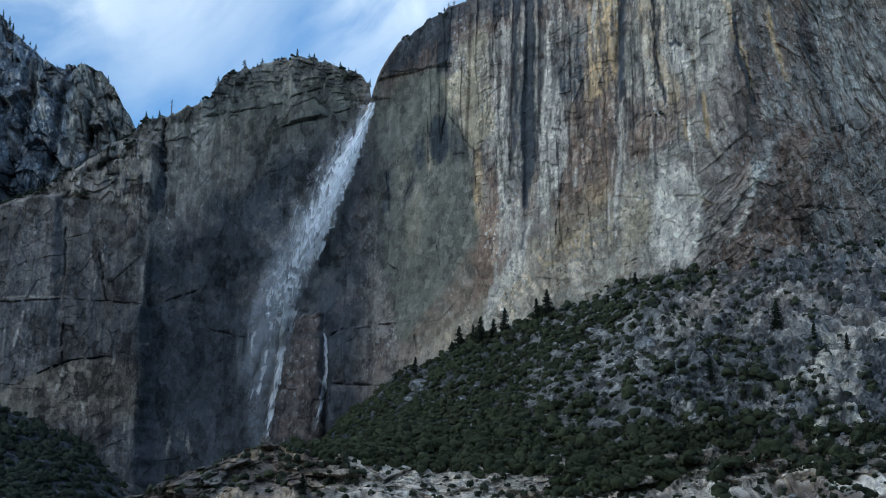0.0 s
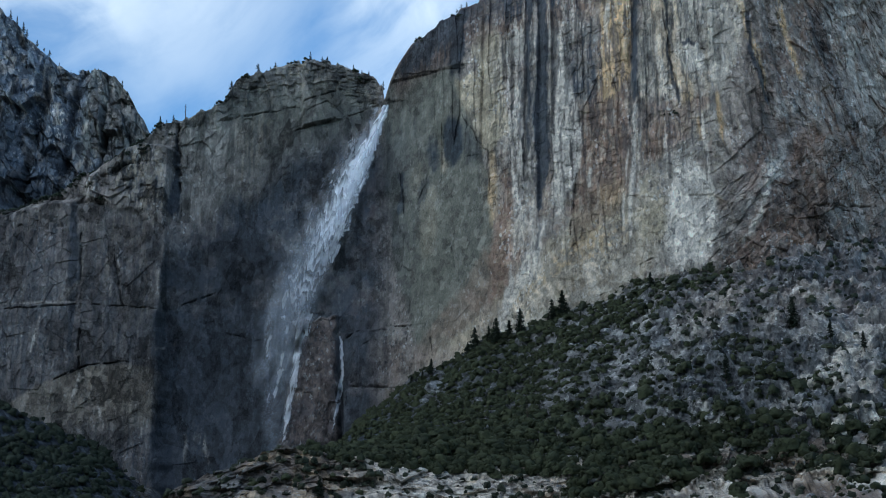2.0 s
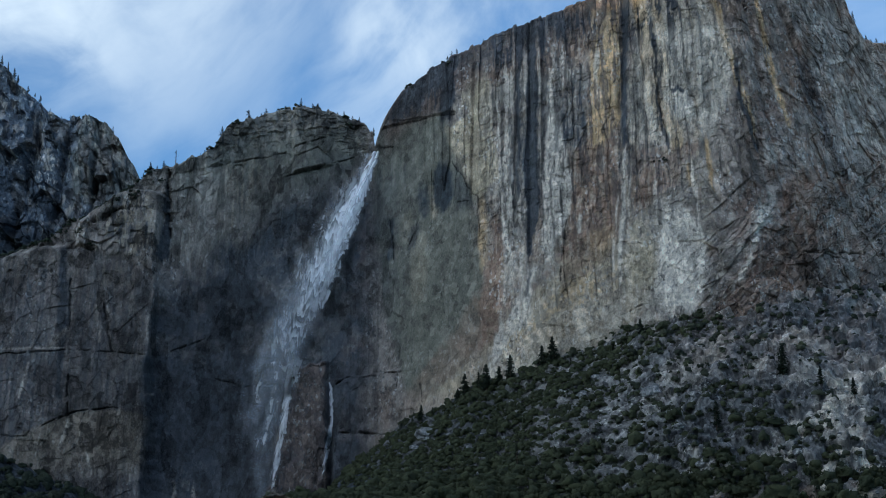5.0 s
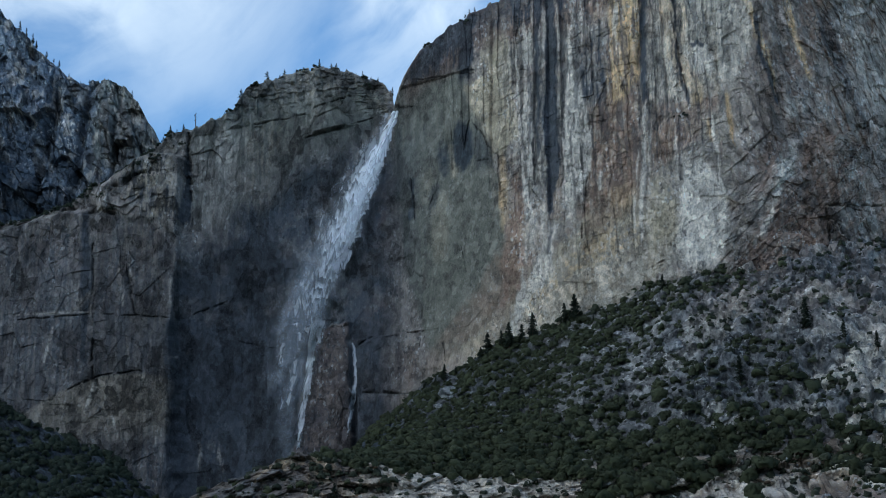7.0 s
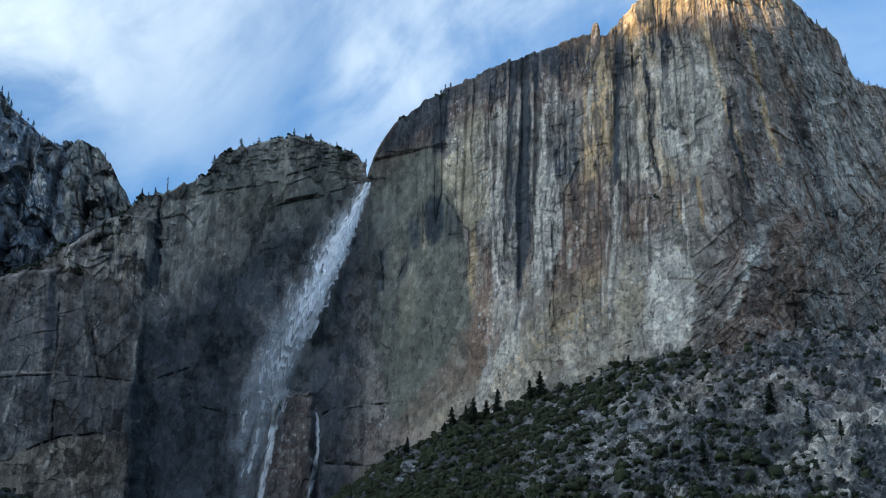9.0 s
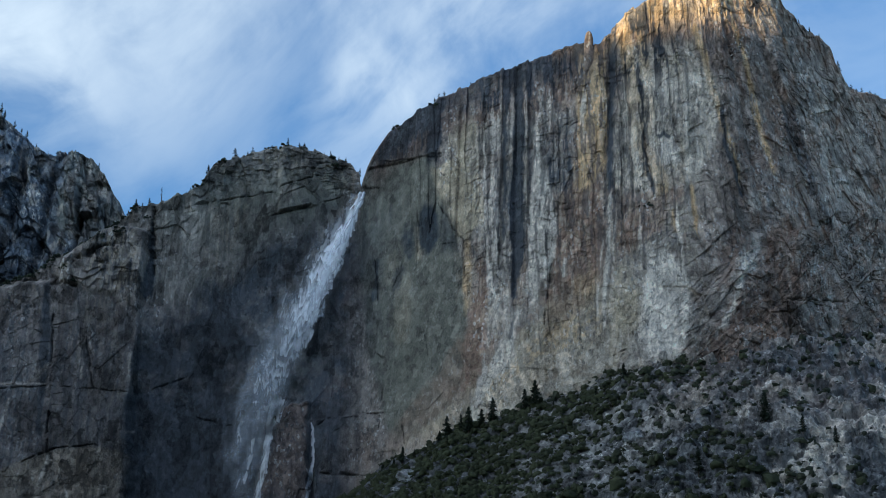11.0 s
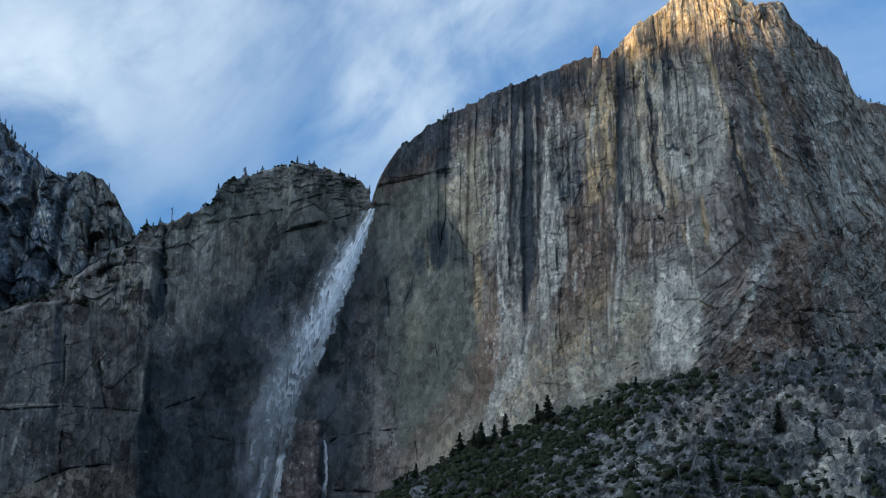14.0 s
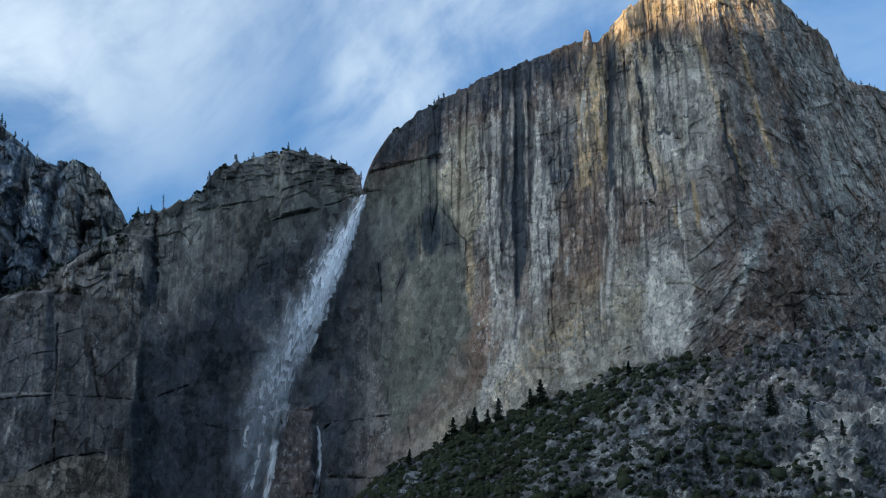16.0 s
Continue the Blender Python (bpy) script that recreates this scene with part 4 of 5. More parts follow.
def slope_point(x, v):
    """Plan and height of the slope: v = 0 at the cliff's foot, 0.35 mid-slope, 0.7 the bench's lip, 0.8 its base, 1 the valley floor."""
    def along(row):
        return curve(x, list(zip(STATIONS, row)))
    ys = [along(FOOT_Y) + 25, along(MID_Y), along(LIP_Y), along(BENCH_Y), 1050 + 0 * x]
    zs = [along(FOOT_Z) + 6, along(MID_Z), along(LIP_Z), along(BENCH_Z), 0 * x]
    y, z = ys[0] + 0 * v, zs[0] + 0 * v
    for k, (a, b) in enumerate(((0, 0.35), (0.35, 0.7), (0.7, 0.8), (0.8, 1.0))):
        t = np.clip((v - a) / (b - a), 0, 1)
        y, z = y + (ys[k + 1] - ys[k]) * t, z + (zs[k + 1] - zs[k]) * t
    craggy = (0.6 + 0.55 * smooth(x, 120, 260)) * smooth(v, 1.0, 0.85) * (1 - 0.3 * smooth(v, 0.62, 0.70))
    q = 700 * v + 0 * x
    wob = 16 * (layers(x / 50, q / 50, 3, 301) - 0.5)
    kink = 1.8 * (layers(x / 8, q / 9, 3, 305) - 0.5)
    crag, crag_joint, crag_tone = cells((x + 0.5 * wob + 0.4 * q) / 36, (q - 0.3 * x) / 38, 321, 1.9)
    block, joint, block_tone = cells((x + 0.5 * q + wob + kink) / 14, (q - 0.3 * x - kink) / 12, 331, 1.2, True)
    stone, stone_joint, stone_tone = cells((x + kink) / 5.5, (q + kink) / 4.5, 341, 1.2)
    rise = 11 * (layers(x / 120, y / 120, 3, 311) - 0.5) + 7 * crag * smooth(crag_joint, 0.0, 0.45) + 4.0 * block * smooth(joint, 0.0, 0.14) + 2.2 * stone * smooth(stone_joint, 0.0, 0.20) + 2 * creases((x + wob) / 40, q / 40, 3, 347)
    tone = 0.16 * smooth(x, 280, 380) + 0.14 * crag_tone + 0.30 * block_tone + 0.30 * stone_tone + 0.4 * smooth(stone_tone, 0.7, 0.8) + 0.4 * (layers(x / 5, q / 5, 4, 345, 0.65) - 0.5) - 0.4 * smooth(0.06 - joint, 0, 0.06)
    z = z + 0.75 * craggy * rise
    y = y - 0.5 * craggy * rise
    # ribs of rock on the steep bench front
    y = y - (7 * facets((x + 0.5 * wob) / 34, z / 13, 351, 1.2) + 2 * cells((x + kink) / 15, z / 5, 355, 1.0, True)[0]) * smooth(v, 0.66, 0.72) * smooth(v, 0.86, 0.8)
    return y, z, tone


x = np.concatenate([np.linspace(-715, -170, 200, endpoint=False), np.linspace(-170, 560, 560, endpoint=False), np.linspace(560, 735, 60)])
v = np.concatenate([np.linspace(0, 0.7, 300, endpoint=False), np.linspace(0.7, 0.8, 50, endpoint=False), np.linspace(0.8, 1, 30)])[:, None]
X, V = np.repeat(x[None], len(v), 0), np.repeat(v, len(x), 1)
Y, Z, tone = slope_point(X, V)
patch = layers(X / 30, Y / 30, 4, 361)
lit = 0.70 * smooth(V, 0.66, 0.71) * smooth(330 - X, 0, 120) * smooth(V, 0.84, 0.79) * smooth(X, -140, -70) * np.maximum(smooth(patch, 0.38, 0.6), smooth(110 - X, 0, 60)) + 0.35 * smooth(X, 150, 300) * smooth(patch, 0.5, 0.65) + 0.65 * smooth(X, 310, 370) * smooth(V, 0.30, 0.40) * smooth(patch, 0.40, 0.6)
soiled = smooth(140 - X, -60, 120) * smooth(V, 0.72, 0.6)
# darkest mask: the left corner's deep shade painted in, plus dark brushy soil
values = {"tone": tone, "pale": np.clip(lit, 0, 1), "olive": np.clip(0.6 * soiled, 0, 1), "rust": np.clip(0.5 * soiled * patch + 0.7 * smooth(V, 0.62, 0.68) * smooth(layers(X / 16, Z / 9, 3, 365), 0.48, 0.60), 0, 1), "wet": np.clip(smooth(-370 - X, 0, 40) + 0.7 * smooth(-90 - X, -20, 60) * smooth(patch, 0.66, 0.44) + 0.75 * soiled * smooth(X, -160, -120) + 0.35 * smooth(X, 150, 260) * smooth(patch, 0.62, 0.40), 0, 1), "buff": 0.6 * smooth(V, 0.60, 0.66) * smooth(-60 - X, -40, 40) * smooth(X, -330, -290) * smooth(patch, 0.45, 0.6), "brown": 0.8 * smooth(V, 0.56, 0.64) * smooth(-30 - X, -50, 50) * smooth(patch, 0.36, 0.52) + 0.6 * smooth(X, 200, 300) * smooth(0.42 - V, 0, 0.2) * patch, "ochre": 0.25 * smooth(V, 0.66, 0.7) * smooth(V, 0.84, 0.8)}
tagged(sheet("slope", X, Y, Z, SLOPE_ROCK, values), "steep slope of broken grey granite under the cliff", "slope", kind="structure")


# ---- the valley floor under the camera, and the valley's other side behind it ----
x, y = np.linspace(-7500, 4500, 80), np.concatenate([np.linspace(-4500, 1060, 40), np.linspace(1090, 4500, 12)])
X, Y = np.meshgrid(x, y)
Z = 1.2 * (layers(X / 200, Y / 200, 3, 401) - 0.5) - 0.6
tagged(sheet("ground", X, Y, Z, MEADOW), "flat brown and green valley meadow", "ground", kind="structure")
x = np.linspace(-7000, 2600, 220)
v = np.linspace(0, 1, 40)[:, None]
X = np.repeat(x[None], 40, 0)
crest = 1600 + 330 * smooth(-X, 3950, 5300) + 50 * (layers(X / 190, 0 * X, 4, 411) - 0.5)
Z = crest * np.sin(v * math.pi)
Y = -750 + 520 * np.cos(v * math.pi) + 120 * (layers(X / 260, Z / 260, 3, 421) - 0.5) * np.sin(v * math.pi)
tagged(sheet("valley_wall", X, Y, Z, BLUE_ROCK), "dark rock wall across the valley", "valley wall", kind="structure")


# ---- the spire that stands free before the notch in the rim ----
def spire():
    bm = bmesh.new()
    cx, cz, rows, cols = 204.0, 961.0, 34, 18
    rings = []
    for r in range(rows):
        t = r / (rows - 1)
        z = 885 + (cz - 885) * t
        w = (6.2 - 0.8 * t) * math.sqrt(1 - t ** 9) + 0.5
        y = cliff_y(cx, 925) + 9 - 9 * min(1, t / 0.5)
        ring = []
        for c in range(cols):
            a = 2 * math.pi * c / cols
            k = 1 + 0.28 * (noise.noise(Vector((math.cos(a) * 1.5, math.sin(a) * 1.5, z / 16))) + 0.4 * noise.noise(Vector((a * 2, z / 5, 3))))
            ring.append(bm.verts.new((cx - 2 + 1.5 * t + w * k * math.cos(a), y + 0.8 * w * k * math.sin(a), z)))
        rings.append(ring)
    for a, b in zip(rings, rings[1:]):
        for c in range(cols):
            bm.faces.new((a[c], a[(c + 1) % cols], b[(c + 1) % cols], b[c]))
    bm.faces.new(rings[-1])
    me = bpy.data.meshes.new("rock_spire")
    bm.to_mesh(me)
    bm.free()
    for key, amount in (("rust", 0.55), ("tone", -0.15), ("drip", 0.3)):
        me.attributes.new(key, "FLOAT", "POINT").data.foreach_set("value", np.full(len(me.vertices), amount, np.float32))
    me.materials.append(CLIFF)
    return tagged(new("rock_spire", me), "tall grey granite spire standing against the cliff rim", "rock spire")


spire()


# ---- the waterfall ----
def water_sheet(path, depth, bulge, seed, slack=0.0, thin=0.35, start=0.02, rows=220, cols=26):
    """A curved sheet of falling water along path: (x, z, half width) from top to bottom; depth: metres before the face."""
    path = np.array(path, float)
    s = np.linspace(0, len(path) - 1, rows)
    k = np.arange(len(path))
    cx, cz, w = (np.interp(s, k, path[:, j]) for j in range(3))
    width = max(1, rows // 48) * 2 + 1
    cx, w = (np.convolve(np.pad(a, width // 2, mode="edge"), np.ones(width) / width, "valid") for a in (cx, w))
    u = np.linspace(-1, 1, cols)[None]
    cx, cz, w = cx[:, None], cz[:, None], w[:, None]
    hang = -cz / 15 + 2.2 * layers(0 * u + 3, cz / 30, 3, seed + 5)
    ragged = 1 + 0.5 * (layers(np.sign(u) * 3 + 0 * cz, cz / 14, 4, seed, 0.6) - 0.5) + 0.34 * (u > 0) * (hang - np.floor(hang) - 0.5)
    xx = cx + u * w * ragged + slack * (layers(cz / 40 + 0 * u, 0 * u, 3, seed + 7) - 0.5)
    zz = cz + 0 * u
    yy = cliff_face(np.clip(xx, -640, 640), zz)[0]
    yy = np.minimum.accumulate(yy.min(1, keepdims=True), 0) if depth > 0 else yy
    yy = yy - abs(depth) - bulge * (1 - u * u) + 1.5 * (layers(xx / 6, zz / 14, 3, seed + 3) - 0.5)
    t = s[:, None] / (len(path) - 1)
    ends = smooth(t, 0, start) * smooth(t, 1.0, 0.75)
    # the lee edge frays, the other stays sharp
    profile = np.where(u > 0, 1 - np.abs(u) ** 2.0, (1 - np.abs(u)) ** 0.9)
    body = np.clip(profile * (1.0 - thin * smooth(t, 0.1, 0.9)) * ends, 0, 1)
    values = {"body": body, "across": xx - 0.18 * zz, "down": path[0, 1] - zz, "layer": np.full_like(body, seed * 0.37)}
    return mesh_from("sheet", np.stack([xx, yy + 0 * zz, zz], -1).reshape(-1, 3), sheet_faces(rows, cols), values, False)


fall = tagged(new("waterfall"), "white waterfall leaping from the cliff rim and breaking into spray", "waterfall")
fall.location = (-228, 2000, 300)
AT_FALL = Matrix.Translation((-228, 2000, 300)).inverted()


def water(name, mat, parent, label, *args):
    me = water_sheet(*args)
    me.transform(AT_FALL)
    return part(name, me, mat, parent, label)


MAIN = [(-98, 790, 3.5), (-101, 778, 5), (-111, 750, 10), (-126, 716, 17), (-141, 682, 22), (-157, 645, 26), (-172, 606, 27), (-188, 570, 28), (-203, 536, 28), (-214, 504, 26), (-219, 470, 21), (-222, 440, 16)]
water("plume", PLUME, fall, "dense white falling plume", MAIN, 10, 5, 501, 0.0, 0.8)
water("plume", PLUME, fall, "dense white falling plume", [(x + 5, z, w * 0.62) for x, z, w in MAIN[:9]], 13, 3, 505, 4.0, 0.85)
water("veil", VEIL, fall, "thin white veil", [(x - 11, z, w * 1.7) for x, z, w in MAIN], 7, 3, 511, 6.0, 0.4)
water("veil", VEIL, fall, "thin white veil", [(x + 9, z, w * 0.8) for x, z, w in MAIN[3:]], 15, 3, 513, 8.0, 0.5)
water("strand", STRAND, fall, "bright white strand", [(-203, 512, 10), (-207, 484, 9), (-209, 450, 8), (-213, 410, 8), (-218, 370, 7.5), (-222, 335, 7), (-227, 300, 6.5)], -4, 2, 521, 2.0, 0.3, 0.15)
water("strand", VEIL, fall, "thin white strand", [(-220, 500, 14), (-229, 455, 11), (-234, 420, 10), (-238, 380, 9), (-242, 335, 8), (-244, 300, 7)], -3, 2, 531, 4.0, 0.55, 0.3)
water("strand", VEIL, fall, "thin white strand", [(-244, 520, 8), (-249, 480, 9), (-250, 440, 8), (-247, 400, 7), (-244, 360, 6)], -3, 2, 533, 4.0, 0.5, 0.3)
water("splash", VEIL, fall, "white splash on the ledge", [(-198, 512, 14), (-202, 503, 22), (-208, 488, 27), (-214, 468, 28), (-221, 445, 26), (-229, 415, 24), (-234, 380, 20)], -5, 2, 536, 5.0, 0.6, 0.35)
water("spray", MIST, fall, "grey drifting spray", [(-140, 700, 16), (-163, 650, 28), (-186, 600, 36), (-208, 545, 42), (-222, 490, 44), (-230, 430, 40), (-234, 370, 32), (-237, 310, 26), (-240, 275, 20)], 16, 8, 541, 10.0, 0.3, 0.25)
water("spray", MIST, fall, "grey drifting spray", [(-195, 590, 20), (-216, 540, 34), (-236, 480, 38), (-246, 420, 32), (-252, 350, 22)], 22, 8, 551, 14.0, 0.4, 0.3)
# jets: pointed tongues of denser water that hang from the plume and break up below
drops = random.Random(61)
xs, zs, ws = zip(*MAIN)
for k in range(15):
    z = 762 - 12.0 * k + drops.uniform(-4, 4)
    w = float(np.interp(-z, [-q for q in zs], ws))
    x = float(np.interp(-z, [-q for q in zs], xs)) + w * drops.uniform(-0.4, 0.8)
    long, wide = drops.uniform(26, 46) * (0.5 + 0.5 * min(1, w / 16)), drops.uniform(0.14, 0.26) * w + 0.8
    lean = drops.uniform(-0.42, -0.25)
    path = [(x, z, 0.5 * wide), (x + 0.25 * lean * long, z - 0.25 * long, wide), (x + 0.55 * lean * long, z - 0.55 * long, wide),
            (x + 0.8 * lean * long, z - 0.8 * long, 0.6 * wide), (x + 0.95 * lean * long, z - long, 0.15 * wide)]
    water("jet", STRAND, fall, "bright tongue of falling water", path, 14 + drops.uniform(0, 5), 1.5, 700 + k, 1.0, 0.1 + 0.022 * k, 0.5, 40, 9)
side = tagged(new("waterfall"), "thin white side fall down a dark corner", "waterfall")
side.location = (-228, 2000, 300)
water("strand", STRAND, side, "", [(-155, 466, 2.5), (-152, 455, 3.2), (-151, 430, 3.8), (-151, 405, 4), (-154, 375, 4.4), (-156, 362, 3.4), (-159, 340, 4.4), (-163, 322, 5)], -3, 1.2, 561, 2.0)


# ---- conifers ----
def conifer(name, height, spread, seed, sparse=0.0, bare=False, flat=False):
    """A conifer: a tapered trunk and a crown of many small drooping sprays. flat: a crown at the top of a bare stem."""
    rng = random.Random(seed)
    tree = new(name)
    bm = bmesh.new()
    bmesh.ops.create_cone(bm, segments=7, radius1=height * 0.022 + 0.1, radius2=0.04, depth=height, cap_ends=True, matrix=Matrix.Translation((0, 0, height / 2 - 0.6)))
    for vert in bm.verts:
        vert.co.x += 0.02 * height * noise.noise(Vector((seed, vert.co.z / 7, 0)))
    if bare:
        for k in range(26):
            a, z = rng.uniform(0, 6.283), height * rng.uniform(0.25, 0.95)
            r = spread * rng.uniform(0.4, 1.0) * (1.1 - z / height)
            m = Matrix.Translation((0, 0, z)) @ Matrix.Rotation(a, 4, "Z") @ Matrix.Rotation(radians(75), 4, "Y") @ Matrix.Translation((0, 0, r / 2))
            bmesh.ops.create_cone(bm, segments=4, radius1=0.12, radius2=0.03, depth=r, matrix=m)
    part("trunk", bm, BARK, tree)
    verts, faces = [], []
    low = rng.uniform(0.25, 0.5) if flat else (0.55 if bare else 0.10 + 0.15 * rng.random())
    whorls = 10 if flat else (6 if bare else 26)
    for k in range(whorls):
        t = low + (1 - low) * (k + rng.random() * 0.7) / whorls
        s = (t - low) / (1 - low)
        reach = spread * (math.sin(math.pi * min(1, 0.22 + s * 0.74)) * rng.uniform(0.45, 1.0) if flat else (1 - s) ** 0.8 * (0.55 + 0.45 * min(1, s * 6)) + 0.04)
        for b in range(rng.randint(4, 7)):
            if rng.random() < sparse:
                continue
            a, r = rng.uniform(0, 6.283), reach * rng.uniform(0.55, 1.15)
            for j in range(4):
                q = r * (0.25 + 0.25 * j)
                c = Vector((math.cos(a) * q, math.sin(a) * q, t * height - 0.22 * q + rng.uniform(-0.3, 0.3) * height / 20))
                size = (0.25 if not bare else 0.2) * spread * rng.uniform(0.5, 1.1) * (1.1 - 0.5 * s)
                for f in range(3):
                    i = len(verts)
                    verts += [c + Vector((rng.uniform(-1, 1), rng.uniform(-1, 1), rng.uniform(-0.7, 0.5))) * size for _ in range(3)]
                    faces.append((i, i + 1, i + 2))
    part("crown", mesh_from("crown", [tuple(c) for c in verts], faces), NEEDLES, tree)
    return tree


LABELS = {"fir": "dark green conifer standing on bare granite", "pine": "small rounded dark pine on the cliff rim",
          "snag": "bare grey dead conifer on the rim", "thin": "thin straggly dark conifer on the rim"}
KINDS = {"fir": [conifer("conifer", 20, 5.0, 3), conifer("conifer", 20, 5.8, 4, 0.2), conifer("conifer", 20, 4.4, 5, 0.1)],
         "pine": [conifer("pine_tree", 20, 5.0, 6, 0.35, flat=True), conifer("pine_tree", 20, 6.2, 7, 0.4, flat=True), conifer("pine_tree", 20, 4.4, 15, 0.3, flat=True), conifer("pine_tree", 20, 5.4, 16, 0.45, flat=True)],
         "snag": [conifer("dead_tree", 20, 3.0, 8, 0.3, bare=True)], "thin": [conifer("conifer", 20, 4.2, 9, 0.45), conifer("conifer", 20, 4.8, 10, 0.55), conifer("conifer", 20, 3.6, 11, 0.4)]}
used = set()
rng = random.Random(12)


def plant(kind, x, y, z, height, group):
    """One tree of a kind, of that height, with its foot at (x, y, z)."""
    model = rng.choice(KINDS[kind])
    m = Matrix.Translation((x, y, z)) @ Matrix.Rotation(rng.uniform(0, 6.28), 4, "Z") @ Matrix.Rotation(radians(rng.uniform(-2, 2)), 4, "X") @ Matrix.Scale(height / 20, 4)
    if model.name in used:
        tree = copy_thing(model, m @ Matrix.Scale(1 / model.scale.x, 4))
    else:
        used.add(model.name)
        model.matrix_basis = m
        tree = model
    return tagged(tree, LABELS[kind], "tree", group)


# along the rim of the cliff: place and height
for kind, row in (("thin", ((-419, 13), (-409, 16), (-400, 9), (-391, 13), (-342, 7), (-336, 8), (-203, 15), (-143, 14), (-101, 15), (-152, 7), (51, 8))),
                  ("thin", ((-313, 18), (-179, 10), (-121, 10), (486, 12), (502, 12), (516, 12), (543, 20))),
                  ("pine", ((-277, 16), (-259, 9), (-253, 12), (-236, 8), (-226, 9), (-186, 11), (-180, 8), (-131, 10), (-122, 8), (2, 12), (8, 10), (15, 12), (-50, 6),
                            (562, 11), (569, 9), (577, 11), (590, 9), (600, 10))),
                  ("snag", ((-375, 27),))):
    for x, h in row:
        z = float(rim_height(np.array([float(x)]))[0])
        plant(kind, x, cliff_y(x, z) + 12, z - 0.8, h, "trees along the rim")
for kind, x, h in (("thin", -718, 20), ("thin", -706, 17), ("thin", -694, 21), ("thin", -687, 16), ("thin", -668, 15), ("pine", -655, 12), ("thin", -645, 14), ("thin", -627, 11),
                   ("thin", -606, 12), ("pine", -592, 10), ("pine", -562, 11), ("pine", -555, 9), ("thin", -521, 14)):
    z = float(ridge_height(np.array([float(x)]))[0])
    plant(kind, x, 2350 + 0.22 * (z - 800) - 0.1 * (x + 500) + 8, z - 2, h, "trees on the dark ridge")


def on_slope(x, v):
    y, z, _ = slope_point(np.array([float(x)]), np.array([float(v)]))
    return float(y[0]), float(z[0])


for kind, x, v, h in (("fir", 20, 0.10, 30), ("fir", 37, 0.10, 22), ("fir", 46, 0.115, 34), ("fir", 62, 0.10, 22), ("fir", 75, 0.113, 32), ("fir", 114, 0.093, 30), ("fir", 126, 0.09, 34),
                      ("fir", 227, 0.098, 22), ("fir", -35, 0.10, 22), ("fir", -45, 0.124, 14), ("fir", -60, 0.09, 14), ("fir", -20, 0.105, 12), ("fir", 358, 0.339, 36), ("fir", 279, 0.48, 32),
                      ("fir", 389, 0.396, 24), ("fir", 420, 0.431, 22), ("snag", 73, 0.5, 27), ("fir", 203, 0.135, 11), ("fir", 194, 0.133, 12), ("fir", -136, 0.806, 22), ("fir", 11, 0.10, 16),
                      ("pine", 251, 0.132, 9), ("fir", 146, 0.118, 9)):
    y, z = on_slope(x, v)
    plant(kind, x, y, z - 0.8, h, "conifers on the slope")


# ---- brush ----
def bush_mesh(centres, radii, seed, leaves=16):
    """Many bushes as one mesh: each a lumpy rounded mass of foliage with loose sprays standing out of it."""
    g = np.random.default_rng(seed)
    nb = len(centres)
    bm = bmesh.new()
    bmesh.ops.create_icosphere(bm, subdivisions=2, radius=1.0)
    base = np.array([vert.co[:] for vert in bm.verts if True])
    faces = np.array([[vert.index for vert in f.verts] for f in bm.faces if max(vert.co.z for vert in f.verts) > -0.25])
    bm.free()
    swell = 1 + 0.22 * np.sin(base[None] @ g.normal(size=(nb, 3, 1)) * 3.2 + g.uniform(0, 6, (nb, 1, 1))) + 0.17 * g.normal(size=(nb, len(base), 1))
    mass = centres[:, None] + base[None] * swell * radii[:, None, None] * np.concatenate([g.uniform(0.8, 1.25, (nb, 1, 2)), g.uniform(0.75, 1.15, (nb, 1, 1))], 2)
    d = g.normal(size=(nb, leaves, 3))
    d /= np.linalg.norm(d, axis=2, keepdims=True)
    d[..., 2] = np.abs(d[..., 2]) * 0.95
    c = centres[:, None] + d * radii[:, None, None] * g.uniform(0.90, 1.15, (nb, leaves, 1)) * np.array([1.1, 1.1, 0.95])
    tri = c[:, :, None] + g.normal(size=(nb, leaves, 3, 3)) * (0.15 * radii)[:, None, None, None]
    a = (faces[None] + len(base) * np.arange(nb)[:, None, None]).reshape(-1, 3)
    b = nb * len(base) + np.arange(nb * leaves * 3).reshape(-1, 3)
    return np.vstack([mass.reshape(-1, 3), tri.reshape(-1, 3)]), np.vstack([a, b])


def scatter(count, seed, chance_of):
    """Places on the slope, kept by a chance that depends on where they are."""
    g = np.random.default_rng(seed)
    x, v = g.uniform(-700, 640, count), g.uniform(0.0, 0.86, count)
    keep = g.random(count) < chance_of(x, v)
    x, v = x[keep], v[keep]
    y, z, _ = slope_point(x, v)
    return x, v, np.stack([x, y, z], -1), g


